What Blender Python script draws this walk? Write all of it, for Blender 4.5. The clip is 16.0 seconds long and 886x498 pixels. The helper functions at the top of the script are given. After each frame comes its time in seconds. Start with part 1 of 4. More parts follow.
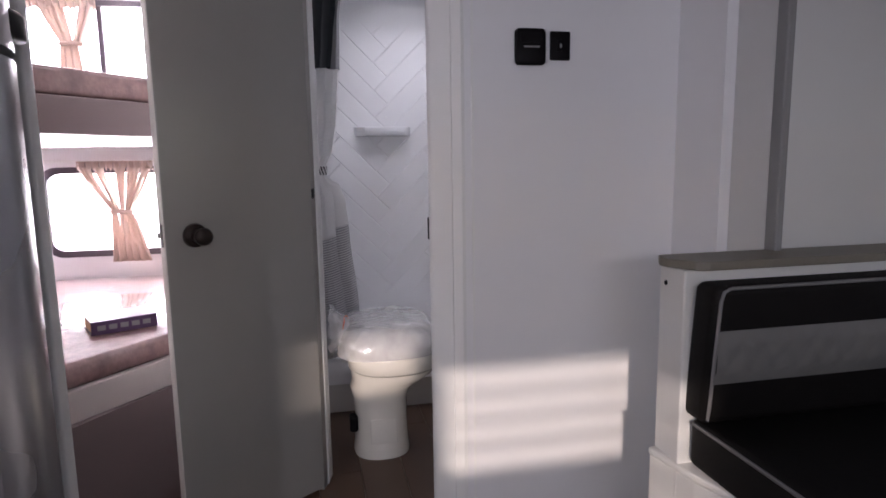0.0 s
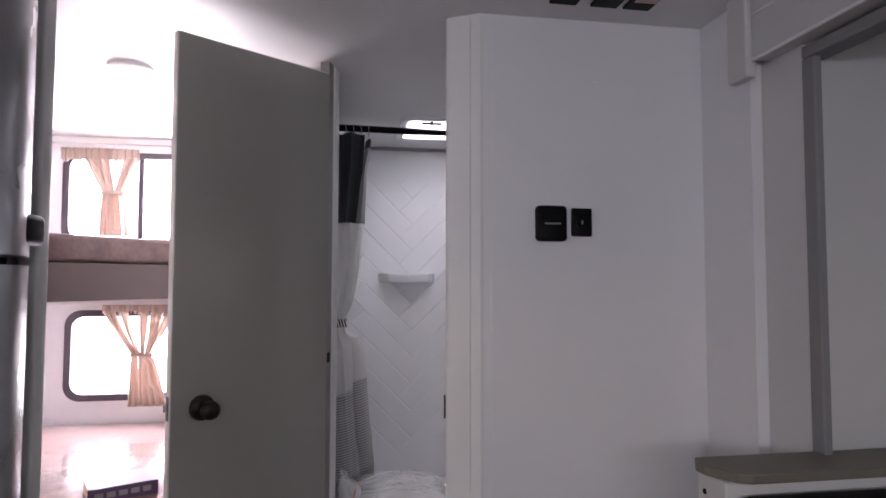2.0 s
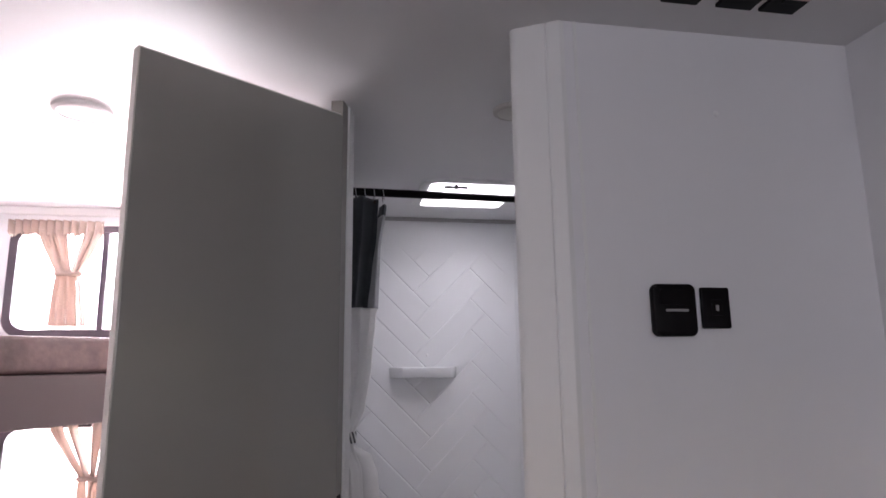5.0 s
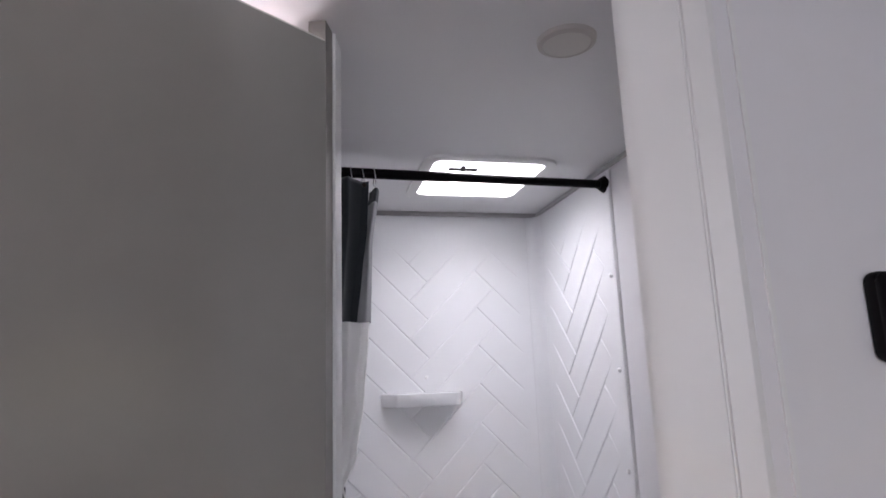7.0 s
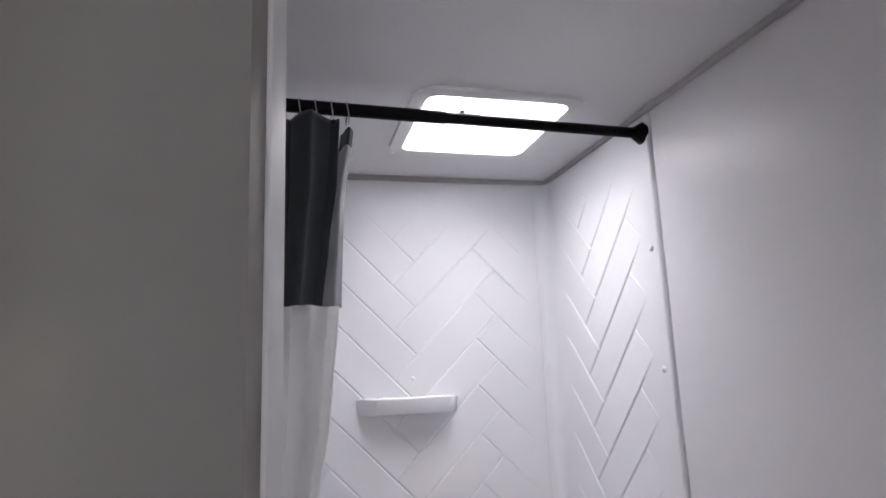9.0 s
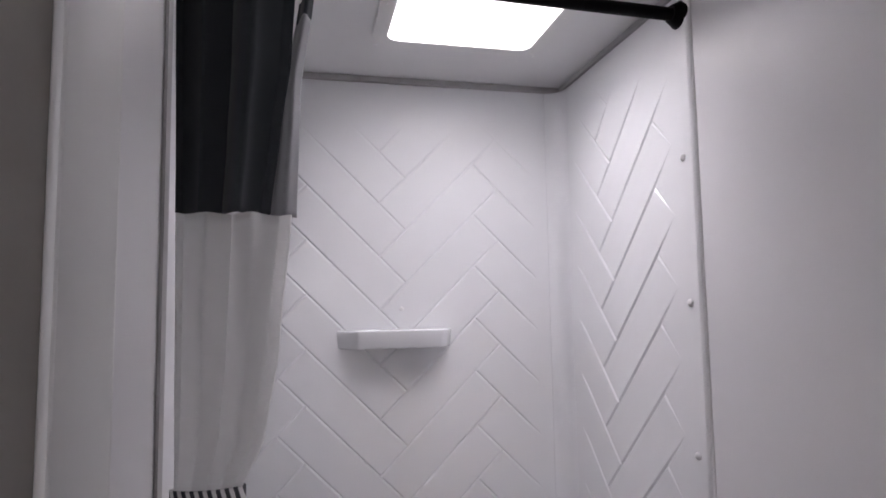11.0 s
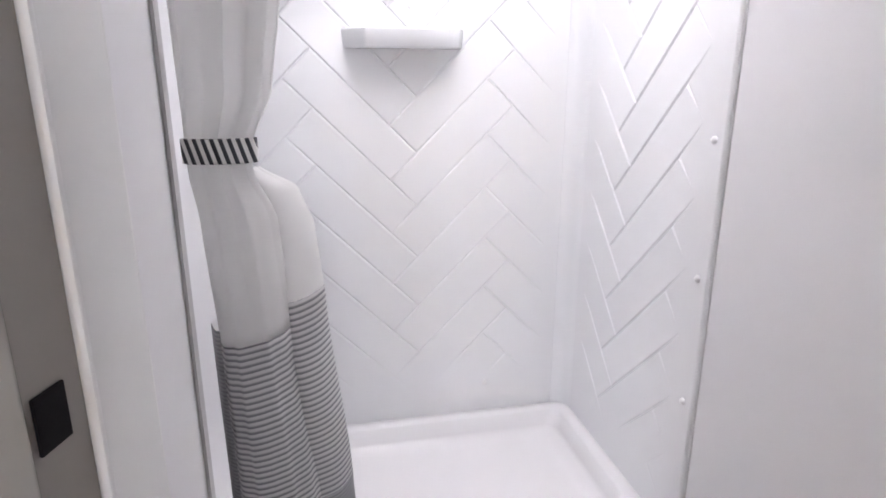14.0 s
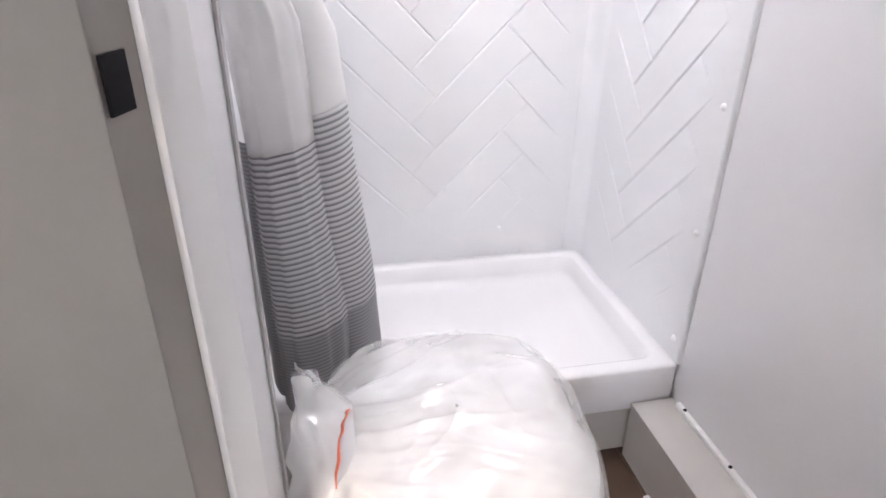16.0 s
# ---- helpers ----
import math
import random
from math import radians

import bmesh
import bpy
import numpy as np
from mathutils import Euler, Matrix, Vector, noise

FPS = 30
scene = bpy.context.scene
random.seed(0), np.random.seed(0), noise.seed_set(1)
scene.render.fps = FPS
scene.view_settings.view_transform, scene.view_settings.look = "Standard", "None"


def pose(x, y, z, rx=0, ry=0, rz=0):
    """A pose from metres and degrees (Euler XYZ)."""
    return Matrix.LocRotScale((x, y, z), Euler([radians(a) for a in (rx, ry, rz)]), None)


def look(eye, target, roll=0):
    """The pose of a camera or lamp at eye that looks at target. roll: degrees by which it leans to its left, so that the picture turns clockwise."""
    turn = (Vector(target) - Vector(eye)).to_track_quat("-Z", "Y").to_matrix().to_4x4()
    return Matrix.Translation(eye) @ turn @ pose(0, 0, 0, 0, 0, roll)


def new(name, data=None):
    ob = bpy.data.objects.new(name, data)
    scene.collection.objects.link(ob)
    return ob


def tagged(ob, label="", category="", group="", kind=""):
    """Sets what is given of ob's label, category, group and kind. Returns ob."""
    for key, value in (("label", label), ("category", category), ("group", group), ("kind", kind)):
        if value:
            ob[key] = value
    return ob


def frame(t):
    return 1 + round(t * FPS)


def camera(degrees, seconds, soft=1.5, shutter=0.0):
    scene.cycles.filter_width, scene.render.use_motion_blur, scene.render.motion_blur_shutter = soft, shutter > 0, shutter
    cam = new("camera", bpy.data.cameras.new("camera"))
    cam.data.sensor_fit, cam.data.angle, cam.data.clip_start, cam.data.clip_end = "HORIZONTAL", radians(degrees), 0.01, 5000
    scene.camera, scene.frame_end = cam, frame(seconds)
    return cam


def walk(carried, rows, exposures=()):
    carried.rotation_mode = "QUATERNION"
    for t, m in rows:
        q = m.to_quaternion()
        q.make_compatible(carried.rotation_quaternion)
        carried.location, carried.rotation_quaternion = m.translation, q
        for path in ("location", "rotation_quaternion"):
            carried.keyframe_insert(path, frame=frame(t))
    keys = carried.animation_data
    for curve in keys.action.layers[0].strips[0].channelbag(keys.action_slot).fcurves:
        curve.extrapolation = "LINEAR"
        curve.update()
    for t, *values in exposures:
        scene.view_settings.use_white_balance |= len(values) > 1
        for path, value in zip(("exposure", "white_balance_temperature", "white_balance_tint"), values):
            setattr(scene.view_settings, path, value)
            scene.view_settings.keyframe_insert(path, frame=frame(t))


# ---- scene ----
cam = camera(72.0, 16.0, soft=1.65)
PATH = [
    (0, (-0.391, -0.247, 1.118), (0.012, 1.691, 0.832), -0.9),
    (0.5, (-0.389, -0.213, 1.156), (-0.06, 1.753, 0.988), -0.6),
    (1, (-0.378, -0.194, 1.194), (-0.079, 1.781, 1.113), -0.0),
    (1.5, (-0.368, -0.188, 1.231), (-0.048, 1.787, 1.248), 0.0),
    (2, (-0.351, -0.187, 1.264), (-0.032, 1.785, 1.365), 0.1),
    (2.5, (-0.327, -0.185, 1.296), (-0.028, 1.781, 1.511), -0.1),
    (3, (-0.31, -0.158, 1.302), (-0.029, 1.801, 1.588), 0.7),
    (3.5, (-0.327, -0.089, 1.307), (-0.049, 1.864, 1.638), 1.0),
    (4, (-0.39, 0.043, 1.322), (-0.051, 1.983, 1.672), 0.2),
    (4.2, (-0.414, 0.109, 1.325), (-0.043, 2.04, 1.689), -0.8),
    (6.4, (-0.418, 0.609, 1.346), (-0.121, 2.559, 1.679), -0.3),
    (6.5, (-0.424, 0.629, 1.349), (-0.11, 2.576, 1.687), -0.5),
    (7, (-0.431, 0.812, 1.373), (0.003, 2.725, 1.762), -2.1),
    (7.5, (-0.434, 0.948, 1.371), (0.096, 2.836, 1.764), -2.4),
    (8, (-0.4, 1.037, 1.395), (0.111, 2.942, 1.724), -1.9),
    (8.2, (-0.404, 1.074, 1.38), (0.107, 2.971, 1.755), -2.4),
    (10.3, (-0.274, 1.397, 1.387), (0.193, 3.31, 1.736), -1.5),
    (10.5, (-0.267, 1.412, 1.379), (0.201, 3.332, 1.684), -1.4),
    (11, (-0.251, 1.432, 1.362), (0.184, 3.376, 1.538), -0.9),
    (11.5, (-0.248, 1.439, 1.341), (0.183, 3.39, 1.423), -0.3),
    (12, (-0.251, 1.443, 1.322), (0.178, 3.396, 1.282), -0.5),
    (12.5, (-0.248, 1.448, 1.278), (0.162, 3.395, 1.067), -0.4),
    (13, (-0.255, 1.453, 1.252), (0.15, 3.387, 0.941), -0.1),
    (13.5, (-0.256, 1.462, 1.216), (0.156, 3.369, 0.78), 0.2),
    (14, (-0.261, 1.466, 1.188), (0.143, 3.347, 0.642), 0.1),
    (14.5, (-0.269, 1.467, 1.157), (0.123, 3.319, 0.513), 0.2),
    (15, (-0.274, 1.453, 1.134), (0.109, 3.27, 0.391), 0.7),
    (15.5, (-0.283, 1.446, 1.11), (0.092, 3.232, 0.293), 1.1),
    (16, (-0.292, 1.423, 1.088), (0.057, 3.176, 0.19), 0.6),
]
EXPOSURES = [(t, s, k, g) for t, s, k, g in ((0, 0.18, 6300, 21), (1.5, 0.05, 6350, 21), (3.5, 0.12, 6500, 22), (6.5, -0.02, 6400, 18), (7.2, 0.82, 6400, 18), (8, 0.9, 6450, 17), (10.5, 0.25, 6450, 19), (11, 0.36, 6600, 20), (12, 0.97, 6600, 19), (13, 1.22, 6550, 17), (14, 1.55, 6600, 16), (16, 1.82, 6600, 16))]
walk(cam, [(t, look(eye, target, roll)) for t, eye, target, roll in PATH], EXPOSURES)

# ---- world, sun and daylight in the openings ----
world = bpy.data.worlds.new("sky")
scene.world = world
world.use_nodes = True
sky = world.node_tree.nodes.new("ShaderNodeTexSky")
sky.sky_type, sky.sun_disc = "NISHITA", False
sky.sun_elevation, sky.sun_rotation = radians(10.7), radians(199.3)
world.node_tree.links.new(sky.outputs[0], world.node_tree.nodes["Background"].inputs[0])
world.node_tree.nodes["Background"].inputs[1].default_value = 0.12

sun = new("sun", bpy.data.lights.new("sun", "SUN"))
sun.data.energy, sun.data.angle, sun.data.color = 2.7, radians(1.1), (1.0, 0.86, 0.70)
sun.matrix_world = look((-2.1, -6, 2.2), (-0.7, -2.0, 1.4))


def daylight(name, place, target, w, h, watts, color=(1, 1, 1)):
    lamp = new(name, bpy.data.lights.new(name, "AREA"))
    lamp.data.shape, lamp.data.size, lamp.data.size_y, lamp.data.energy, lamp.data.color = "RECTANGLE", w, h, watts, color
    lamp.matrix_world = look(place, target)
    return lamp


daylight("daylight_upper_window", (-1.315, 3.085, 1.66), (-1.315, 0, 1.66), 0.80, 0.46, 66, (1, 0.97, 0.98))
daylight("daylight_lower_window", (-1.315, 3.085, 0.90), (-1.315, 0, 0.90), 0.80, 0.44, 70, (1, 0.97, 0.98))
daylight("daylight_roof_hatch", (0.088, 2.592, 2.13), (0.088, 2.592, 0), 0.37, 0.36, 3.9, (0.96, 0.97, 1.0))
daylight("daylight_front_window", (-0.25, -2.394, 1.57), (-0.25, 0, 1.50), 1.7, 0.25, 12, (0.93, 0.96, 1.0))
daylight("daylight_dinette_window", (1.72, -0.1, 1.25), (0, -0.1, 1.25), 1.0, 0.55, 0.4, (1.0, 0.97, 0.93))
# unseen fill lamp added on the left to lift the room a little
daylight("daylight_entry_door", (-2.02, -0.45, 1.0), (0, -0.45, 1.0), 0.70, 1.7, 0.35, (0.95, 0.97, 1.0))
# unseen narrow lamp added to throw a bluish band on the shower panel
daylight("daylight_corner_window", (-1.88, -2.394, 1.59), (-0.6, 3.0, 1.2), 0.10, 0.36, 14, (0.88, 0.93, 1.0))


# ---- materials ----
def rgb(r, g, b):
    return (r, g, b, 1.0)


def material(name, base, rough=0.5, metal=0.0, var=0.06, scale=3.0, grain=180.0, bump=0.15, depth=0.0006, spec=0.5,
             transmission=0.0, alpha=1.0, object_random=0.0, coat=0.0, sheen=0.0):
    """Principled surface with variation at a large and a small scale, and fine relief."""
    m = bpy.data.materials.new(name)
    m.use_nodes = True
    n, l = m.node_tree.nodes, m.node_tree.links
    p = n["Principled BSDF"]
    p.inputs["Roughness"].default_value, p.inputs["Metallic"].default_value = rough, metal
    p.inputs["Specular IOR Level"].default_value = spec
    p.inputs["Transmission Weight"].default_value, p.inputs["Alpha"].default_value = transmission, alpha
    p.inputs["Coat Weight"].default_value, p.inputs["Sheen Weight"].default_value = coat, sheen
    co = n.new("ShaderNodeTexCoord")
    big, small = n.new("ShaderNodeTexNoise"), n.new("ShaderNodeTexNoise")
    big.inputs["Scale"].default_value, small.inputs["Scale"].default_value = scale, grain
    big.inputs["Detail"].default_value, small.inputs["Detail"].default_value = 4, 3
    for t in (big, small):
        l.new(co.outputs["Object"], t.inputs["Vector"])
    mix = n.new("ShaderNodeMix")
    mix.data_type = "RGBA"
    mix.inputs[6].default_value = rgb(*[c * (1 - var) for c in base])
    mix.inputs[7].default_value = rgb(*[min(1, c * (1 + var)) for c in base])
    add = n.new("ShaderNodeMath")
    add.operation = "MULTIPLY_ADD"
    add.inputs[1].default_value, add.inputs[2].default_value = 0.35, 0.0
    l.new(small.outputs[0], add.inputs[0])
    tot = n.new("ShaderNodeMath")
    tot.operation = "MULTIPLY_ADD"
    tot.inputs[1].default_value = 0.75
    l.new(big.outputs[0], tot.inputs[0])
    l.new(add.outputs[0], tot.inputs[2])
    last = tot
    if object_random:
        info, r = n.new("ShaderNodeObjectInfo"), n.new("ShaderNodeMath")
        r.operation, r.inputs[1].default_value = "MULTIPLY_ADD", object_random
        l.new(info.outputs["Random"], r.inputs[0])
        l.new(tot.outputs[0], r.inputs[2])
        last = r
    l.new(last.outputs[0], mix.inputs[0])
    l.new(mix.outputs[2], p.inputs["Base Color"])
    rr = n.new("ShaderNodeMapRange")
    rr.inputs[3].default_value, rr.inputs[4].default_value = max(0.02, rough - 0.06), min(1, rough + 0.06)
    l.new(big.outputs[0], rr.inputs[0])
    l.new(rr.outputs[0], p.inputs["Roughness"])
    if bump:
        b = n.new("ShaderNodeBump")
        b.inputs["Strength"].default_value, b.inputs["Distance"].default_value = bump, depth
        l.new(small.outputs[0], b.inputs["Height"])
        l.new(b.outputs[0], p.inputs["Normal"])
    return m


def banded(m, axis, period, share, color, soft=0.02, slant=0.0):
    """Adds even bands of another colour, square to an axis of the object, to a material."""
    n, l = m.node_tree.nodes, m.node_tree.links
    p = n["Principled BSDF"]
    old = p.inputs["Base Color"].links[0].from_socket
    co, sep = n.new("ShaderNodeTexCoord"), n.new("ShaderNodeSeparateXYZ")
    l.new(co.outputs["Object"], sep.inputs[0])
    scl, fr, gt = n.new("ShaderNodeMath"), n.new("ShaderNodeMath"), n.new("ShaderNodeMapRange")
    scl.operation, scl.inputs[1].default_value = "MULTIPLY", 1 / period
    fr.operation = "FRACT"
    lean = n.new("ShaderNodeMath")
    lean.operation, lean.inputs[1].default_value = "MULTIPLY_ADD", slant
    l.new(sep.outputs["Z" if axis == "X" else "X"], lean.inputs[0])
    l.new(sep.outputs["XYZ".index(axis)], lean.inputs[2])
    l.new(lean.outputs[0], scl.inputs[0])
    l.new(scl.outputs[0], fr.inputs[0])
    gt.inputs[1].default_value, gt.inputs[2].default_value = share - soft, share + soft
    l.new(fr.outputs[0], gt.inputs[0])
    mix = n.new("ShaderNodeMix")
    mix.data_type = "RGBA"
    mix.inputs[6].default_value = rgb(*color)
    l.new(old, mix.inputs[7])
    l.new(gt.outputs[0], mix.inputs[0])
    l.new(mix.outputs[2], p.inputs["Base Color"])
    return m


def film_material(name, tint, clear, rough):
    """Thin plastic film: partly clear, partly milky, with sharp gloss."""
    m = bpy.data.materials.new(name)
    m.use_nodes = True
    n, l = m.node_tree.nodes, m.node_tree.links
    p, out = n["Principled BSDF"], n["Material Output"]
    p.inputs["Base Color"].default_value, p.inputs["Roughness"].default_value = rgb(*tint), rough
    p.inputs["Specular IOR Level"].default_value, p.inputs["Coat Weight"].default_value = 0.9, 1.0
    noise_, ramp = n.new("ShaderNodeTexNoise"), n.new("ShaderNodeMapRange")
    noise_.inputs["Scale"].default_value, noise_.inputs["Detail"].default_value, noise_.inputs["Distortion"].default_value = 9, 2, 0.8
    co = n.new("ShaderNodeTexCoord")
    l.new(co.outputs["Object"], noise_.inputs["Vector"])
    ramp.inputs[1].default_value, ramp.inputs[2].default_value = 0.3, 0.7
    ramp.inputs[3].default_value, ramp.inputs[4].default_value = clear - 0.05, clear + 0.06
    l.new(noise_.outputs[0], ramp.inputs[0])
    b = n.new("ShaderNodeBump")
    b.inputs["Strength"].default_value, b.inputs["Distance"].default_value = 0.4, 0.007
    l.new(noise_.outputs[0], b.inputs["Height"])
    l.new(b.outputs[0], p.inputs["Normal"])
    t, mix = n.new("ShaderNodeBsdfTransparent"), n.new("ShaderNodeMixShader")
    l.new(ramp.outputs[0], mix.inputs[0])
    l.new(p.outputs[0], mix.inputs[1])
    l.new(t.outputs[0], mix.inputs[2])
    l.new(mix.outputs[0], out.inputs[0])
    return m


def cloth(name, base, through_light, scale=60, **more):
    """Woven cloth that lets some light through."""
    m = material(name, base, rough=0.9, var=0.12, scale=6, grain=900, bump=0.4, depth=0.0005, spec=0.15, sheen=0.2, **more)
    n, l = m.node_tree.nodes, m.node_tree.links
    tr, mix = n.new("ShaderNodeBsdfTranslucent"), n.new("ShaderNodeMixShader")
    tr.inputs[0].default_value = rgb(*base)
    mix.inputs[0].default_value = through_light
    l.new(n["Principled BSDF"].outputs[0], mix.inputs[1])
    l.new(tr.outputs[0], mix.inputs[2])
    l.new(mix.outputs[0], n["Material Output"].inputs[0])
    return m


def wood_floor(name):
    m = material(name, (0.075, 0.042, 0.026), rough=0.42, var=0.35, scale=2, grain=60, bump=0.3, depth=0.0008, object_random=0.5)
    n, l = m.node_tree.nodes, m.node_tree.links
    mp = n.new("ShaderNodeMapping")
    mp.inputs["Scale"].default_value = (9, 0.7, 1)
    co = next(x for x in n if x.type == "TEX_COORD")
    l.new(co.outputs["Object"], mp.inputs[0])
    for t in [x for x in n if x.type == "TEX_NOISE"]:
        l.new(mp.outputs[0], t.inputs["Vector"])
    return m


WALL = material("white_wall_laminate", (0.74, 0.735, 0.75), rough=0.30, var=0.025, scale=1.5, grain=420, bump=0.12, depth=0.0004)
CEIL = material("ceiling_laminate", (0.74, 0.735, 0.74), rough=0.5, var=0.03, scale=1.2, grain=350, bump=0.2, depth=0.0005)
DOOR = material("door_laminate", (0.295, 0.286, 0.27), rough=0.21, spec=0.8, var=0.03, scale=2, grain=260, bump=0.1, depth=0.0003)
EDGE = material("door_edge_band", (0.6, 0.585, 0.55), rough=0.5, var=0.05)
JAMB = material("taupe_jamb_laminate", (0.27, 0.25, 0.23), rough=0.45, var=0.04)
TRIM = material("white_plastic_trim", (0.75, 0.75, 0.74), rough=0.42, var=0.02, bump=0.05)
GREYTRIM = material("grey_cove_trim", (0.42, 0.41, 0.41), rough=0.5, var=0.05)
ACRYLIC = material("moulded_shower_panel", (0.80, 0.805, 0.82), rough=0.24, var=0.015, scale=2, grain=300, bump=0.03, depth=0.0003, coat=0.15)
PAN = material("shower_pan_acrylic", (0.80, 0.79, 0.80), rough=0.22, var=0.02, bump=0.05)
CERAMIC = material("toilet_ceramic", (0.80, 0.77, 0.70), rough=0.1, var=0.02, bump=0.02, coat=0.4)
LID = material("toilet_lid_plastic", (0.82, 0.81, 0.79), rough=0.25, var=0.02, bump=0.03)
BLACK = material("black_satin_plastic", (0.006, 0.005, 0.006), rough=0.42, var=0.2, bump=0.1, spec=0.08)
PRINT = material("pale_print", (0.24, 0.235, 0.235), rough=0.5, bump=0)
PINK = material("pink_label_paper", (0.55, 0.38, 0.38), rough=0.6, var=0.25, scale=90)
BRONZE = material("dark_bronze", (0.03, 0.022, 0.019), rough=0.32, metal=0.6, var=0.2)
CHROME = material("worn_chrome", (0.62, 0.62, 0.63), rough=0.18, metal=1.0, var=0.08)
STEEL = material("brushed_silver", (0.34, 0.34, 0.36), rough=0.27, metal=0.85, var=0.08, scale=2)
SEALANT = material("pale_sealant", (0.66, 0.655, 0.66), rough=0.5)
SCREW = material("white_screw_cap", (0.8, 0.8, 0.8), rough=0.3, bump=0)
FLOOR = wood_floor("dark_wood_vinyl")
BOXLAM = material("warm_grey_laminate", (0.50, 0.475, 0.45), rough=0.42, var=0.05)
# wall laminate made greyer: the shade round the slide-out is put into its colour
SHADELAM = material("shaded_slide_laminate", (0.56, 0.555, 0.55), rough=0.4, var=0.04, scale=1.5, grain=420, bump=0.12, depth=0.0004)
DINE = material("dinette_white_laminate", (0.66, 0.65, 0.63), rough=0.35, var=0.04)
CAP = material("greyed_oak_edge", (0.17, 0.15, 0.12), rough=0.45, var=0.2, scale=5, grain=90, bump=0.2)
LEATHER = material("black_leatherette", (0.006, 0.005, 0.005), rough=0.6, spec=0.15, var=0.25, scale=8, grain=500, bump=0.5, depth=0.001)
QUILT = material("pale_grey_leatherette", (0.15, 0.145, 0.14), rough=0.42, var=0.1, grain=500, bump=0.4, depth=0.001)
PIPING = material("grey_piping", (0.15, 0.145, 0.145), rough=0.5, bump=0.1)
RUBBER = material("grey_rubber_seal", (0.22, 0.215, 0.22), rough=0.7, var=0.1)
FRAME = material("window_frame_dark_grey", (0.055, 0.04, 0.055), rough=0.45, var=0.1)
CURT = cloth("beige_window_curtain", (0.47, 0.375, 0.325), 0.2)
GREYCLOTH = cloth("charcoal_curtain_cloth", (0.048, 0.055, 0.062), 0.04)
WHITECLOTH = cloth("white_curtain_cloth", (0.85, 0.845, 0.84), 0.5)
STRIPED = banded(cloth("pinstriped_curtain_cloth", (0.66, 0.655, 0.66), 0.2), "Z", 0.0106, 0.42, (0.19, 0.19, 0.21), 0.13, -0.20)
REVERSE = cloth("pale_grey_reverse_cloth", (0.34, 0.34, 0.355), 0.15)
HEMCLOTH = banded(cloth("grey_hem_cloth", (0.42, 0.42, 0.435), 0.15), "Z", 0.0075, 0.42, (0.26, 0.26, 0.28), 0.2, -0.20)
TIEBAND = banded(cloth("striped_tie_band", (0.76, 0.75, 0.74), 0.05), "X", 0.0117, 0.5, (0.035, 0.038, 0.045), 0.05, 0.28)
LINER = film_material("clear_curtain_liner", (0.75, 0.76, 0.78), 0.45, 0.25)
FILM = film_material("clear_plastic_bag", (0.97, 0.96, 0.96), 0.60, 0.06)
ORANGE = material("orange_tape", (0.62, 0.14, 0.08), rough=0.5, bump=0)
MATTRESS = material("brown_patterned_mattress", (0.24, 0.15, 0.145), rough=0.25, var=0.75, scale=16, grain=70, bump=0.5, depth=0.003, coat=1.0)
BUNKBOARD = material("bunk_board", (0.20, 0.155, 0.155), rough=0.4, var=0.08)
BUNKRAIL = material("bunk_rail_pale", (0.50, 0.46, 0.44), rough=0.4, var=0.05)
PAGES = material("book_pages", (0.62, 0.40, 0.25), rough=0.8, var=0.2, grain=700)
COVER = material("book_cover", (0.07, 0.03, 0.09), rough=0.4, var=0.3)
GLASS = material("window_pane_glass", (0.95, 0.96, 0.97), rough=0.02, bump=0, var=0.0, transmission=1.0)
FROST = material("frosted_hatch_acrylic", (0.95, 0.95, 0.96), rough=0.55, bump=0, var=0.0, transmission=1.0)
GROUND = material("dry_grass_ground", (0.16, 0.14, 0.09), rough=0.95, var=0.4, scale=0.4, grain=9, bump=0.5, depth=0.03)


# ---- mesh helpers ----
def finish(bm, name, mat, smooth=False):
    bmesh.ops.recalc_face_normals(bm, faces=bm.faces)
    me = bpy.data.meshes.new(name)
    bm.to_mesh(me)
    bm.free()
    me.materials.append(mat)
    if smooth:
        me.shade_smooth()
        me.set_sharp_from_angle(angle=radians(smooth if smooth > 1 else 35))
    return me


def thing(name, label, category, group="", kind="", at=(0, 0, 0)):
    ob = new(name)
    ob.location = at
    return tagged(ob, label, category, group, kind)


def part(name, bm, mat, parent, label="", smooth=0, kind=""):
    ob = new(name, finish(bm, name, mat, smooth))
    ob.parent = parent
    base = parent
    shift = Vector((0, 0, 0))
    while base:
        shift += base.location
        base = base.parent
    ob.data.transform(Matrix.Translation(-shift))
    return tagged(ob, label, kind=kind)


def solo(name, bm, mat, label, category, group="", kind="", smooth=0):
    return tagged(new(name, finish(bm, name, mat, smooth)), label, category, group, kind)


def bm_box(x0, x1, y0, y1, z0, z1, bevel=0.0, seg=2, bm=None):
    own = bmesh.new()
    bmesh.ops.create_cube(own, size=1)
    for v in own.verts:
        v.co = Vector((x0 + (v.co.x + 0.5) * (x1 - x0), y0 + (v.co.y + 0.5) * (y1 - y0), z0 + (v.co.z + 0.5) * (z1 - z0)))
    if bevel:
        bmesh.ops.bevel(own, geom=own.edges[:], offset=bevel, segments=seg, affect="EDGES", profile=0.5)
    return merge(bm, own)


def merge(bm, own):
    if bm is None:
        return own
    me = bpy.data.meshes.new("tmp")
    own.to_mesh(me)
    bm.from_mesh(me)
    own.free()
    bpy.data.meshes.remove(me)
    return bm


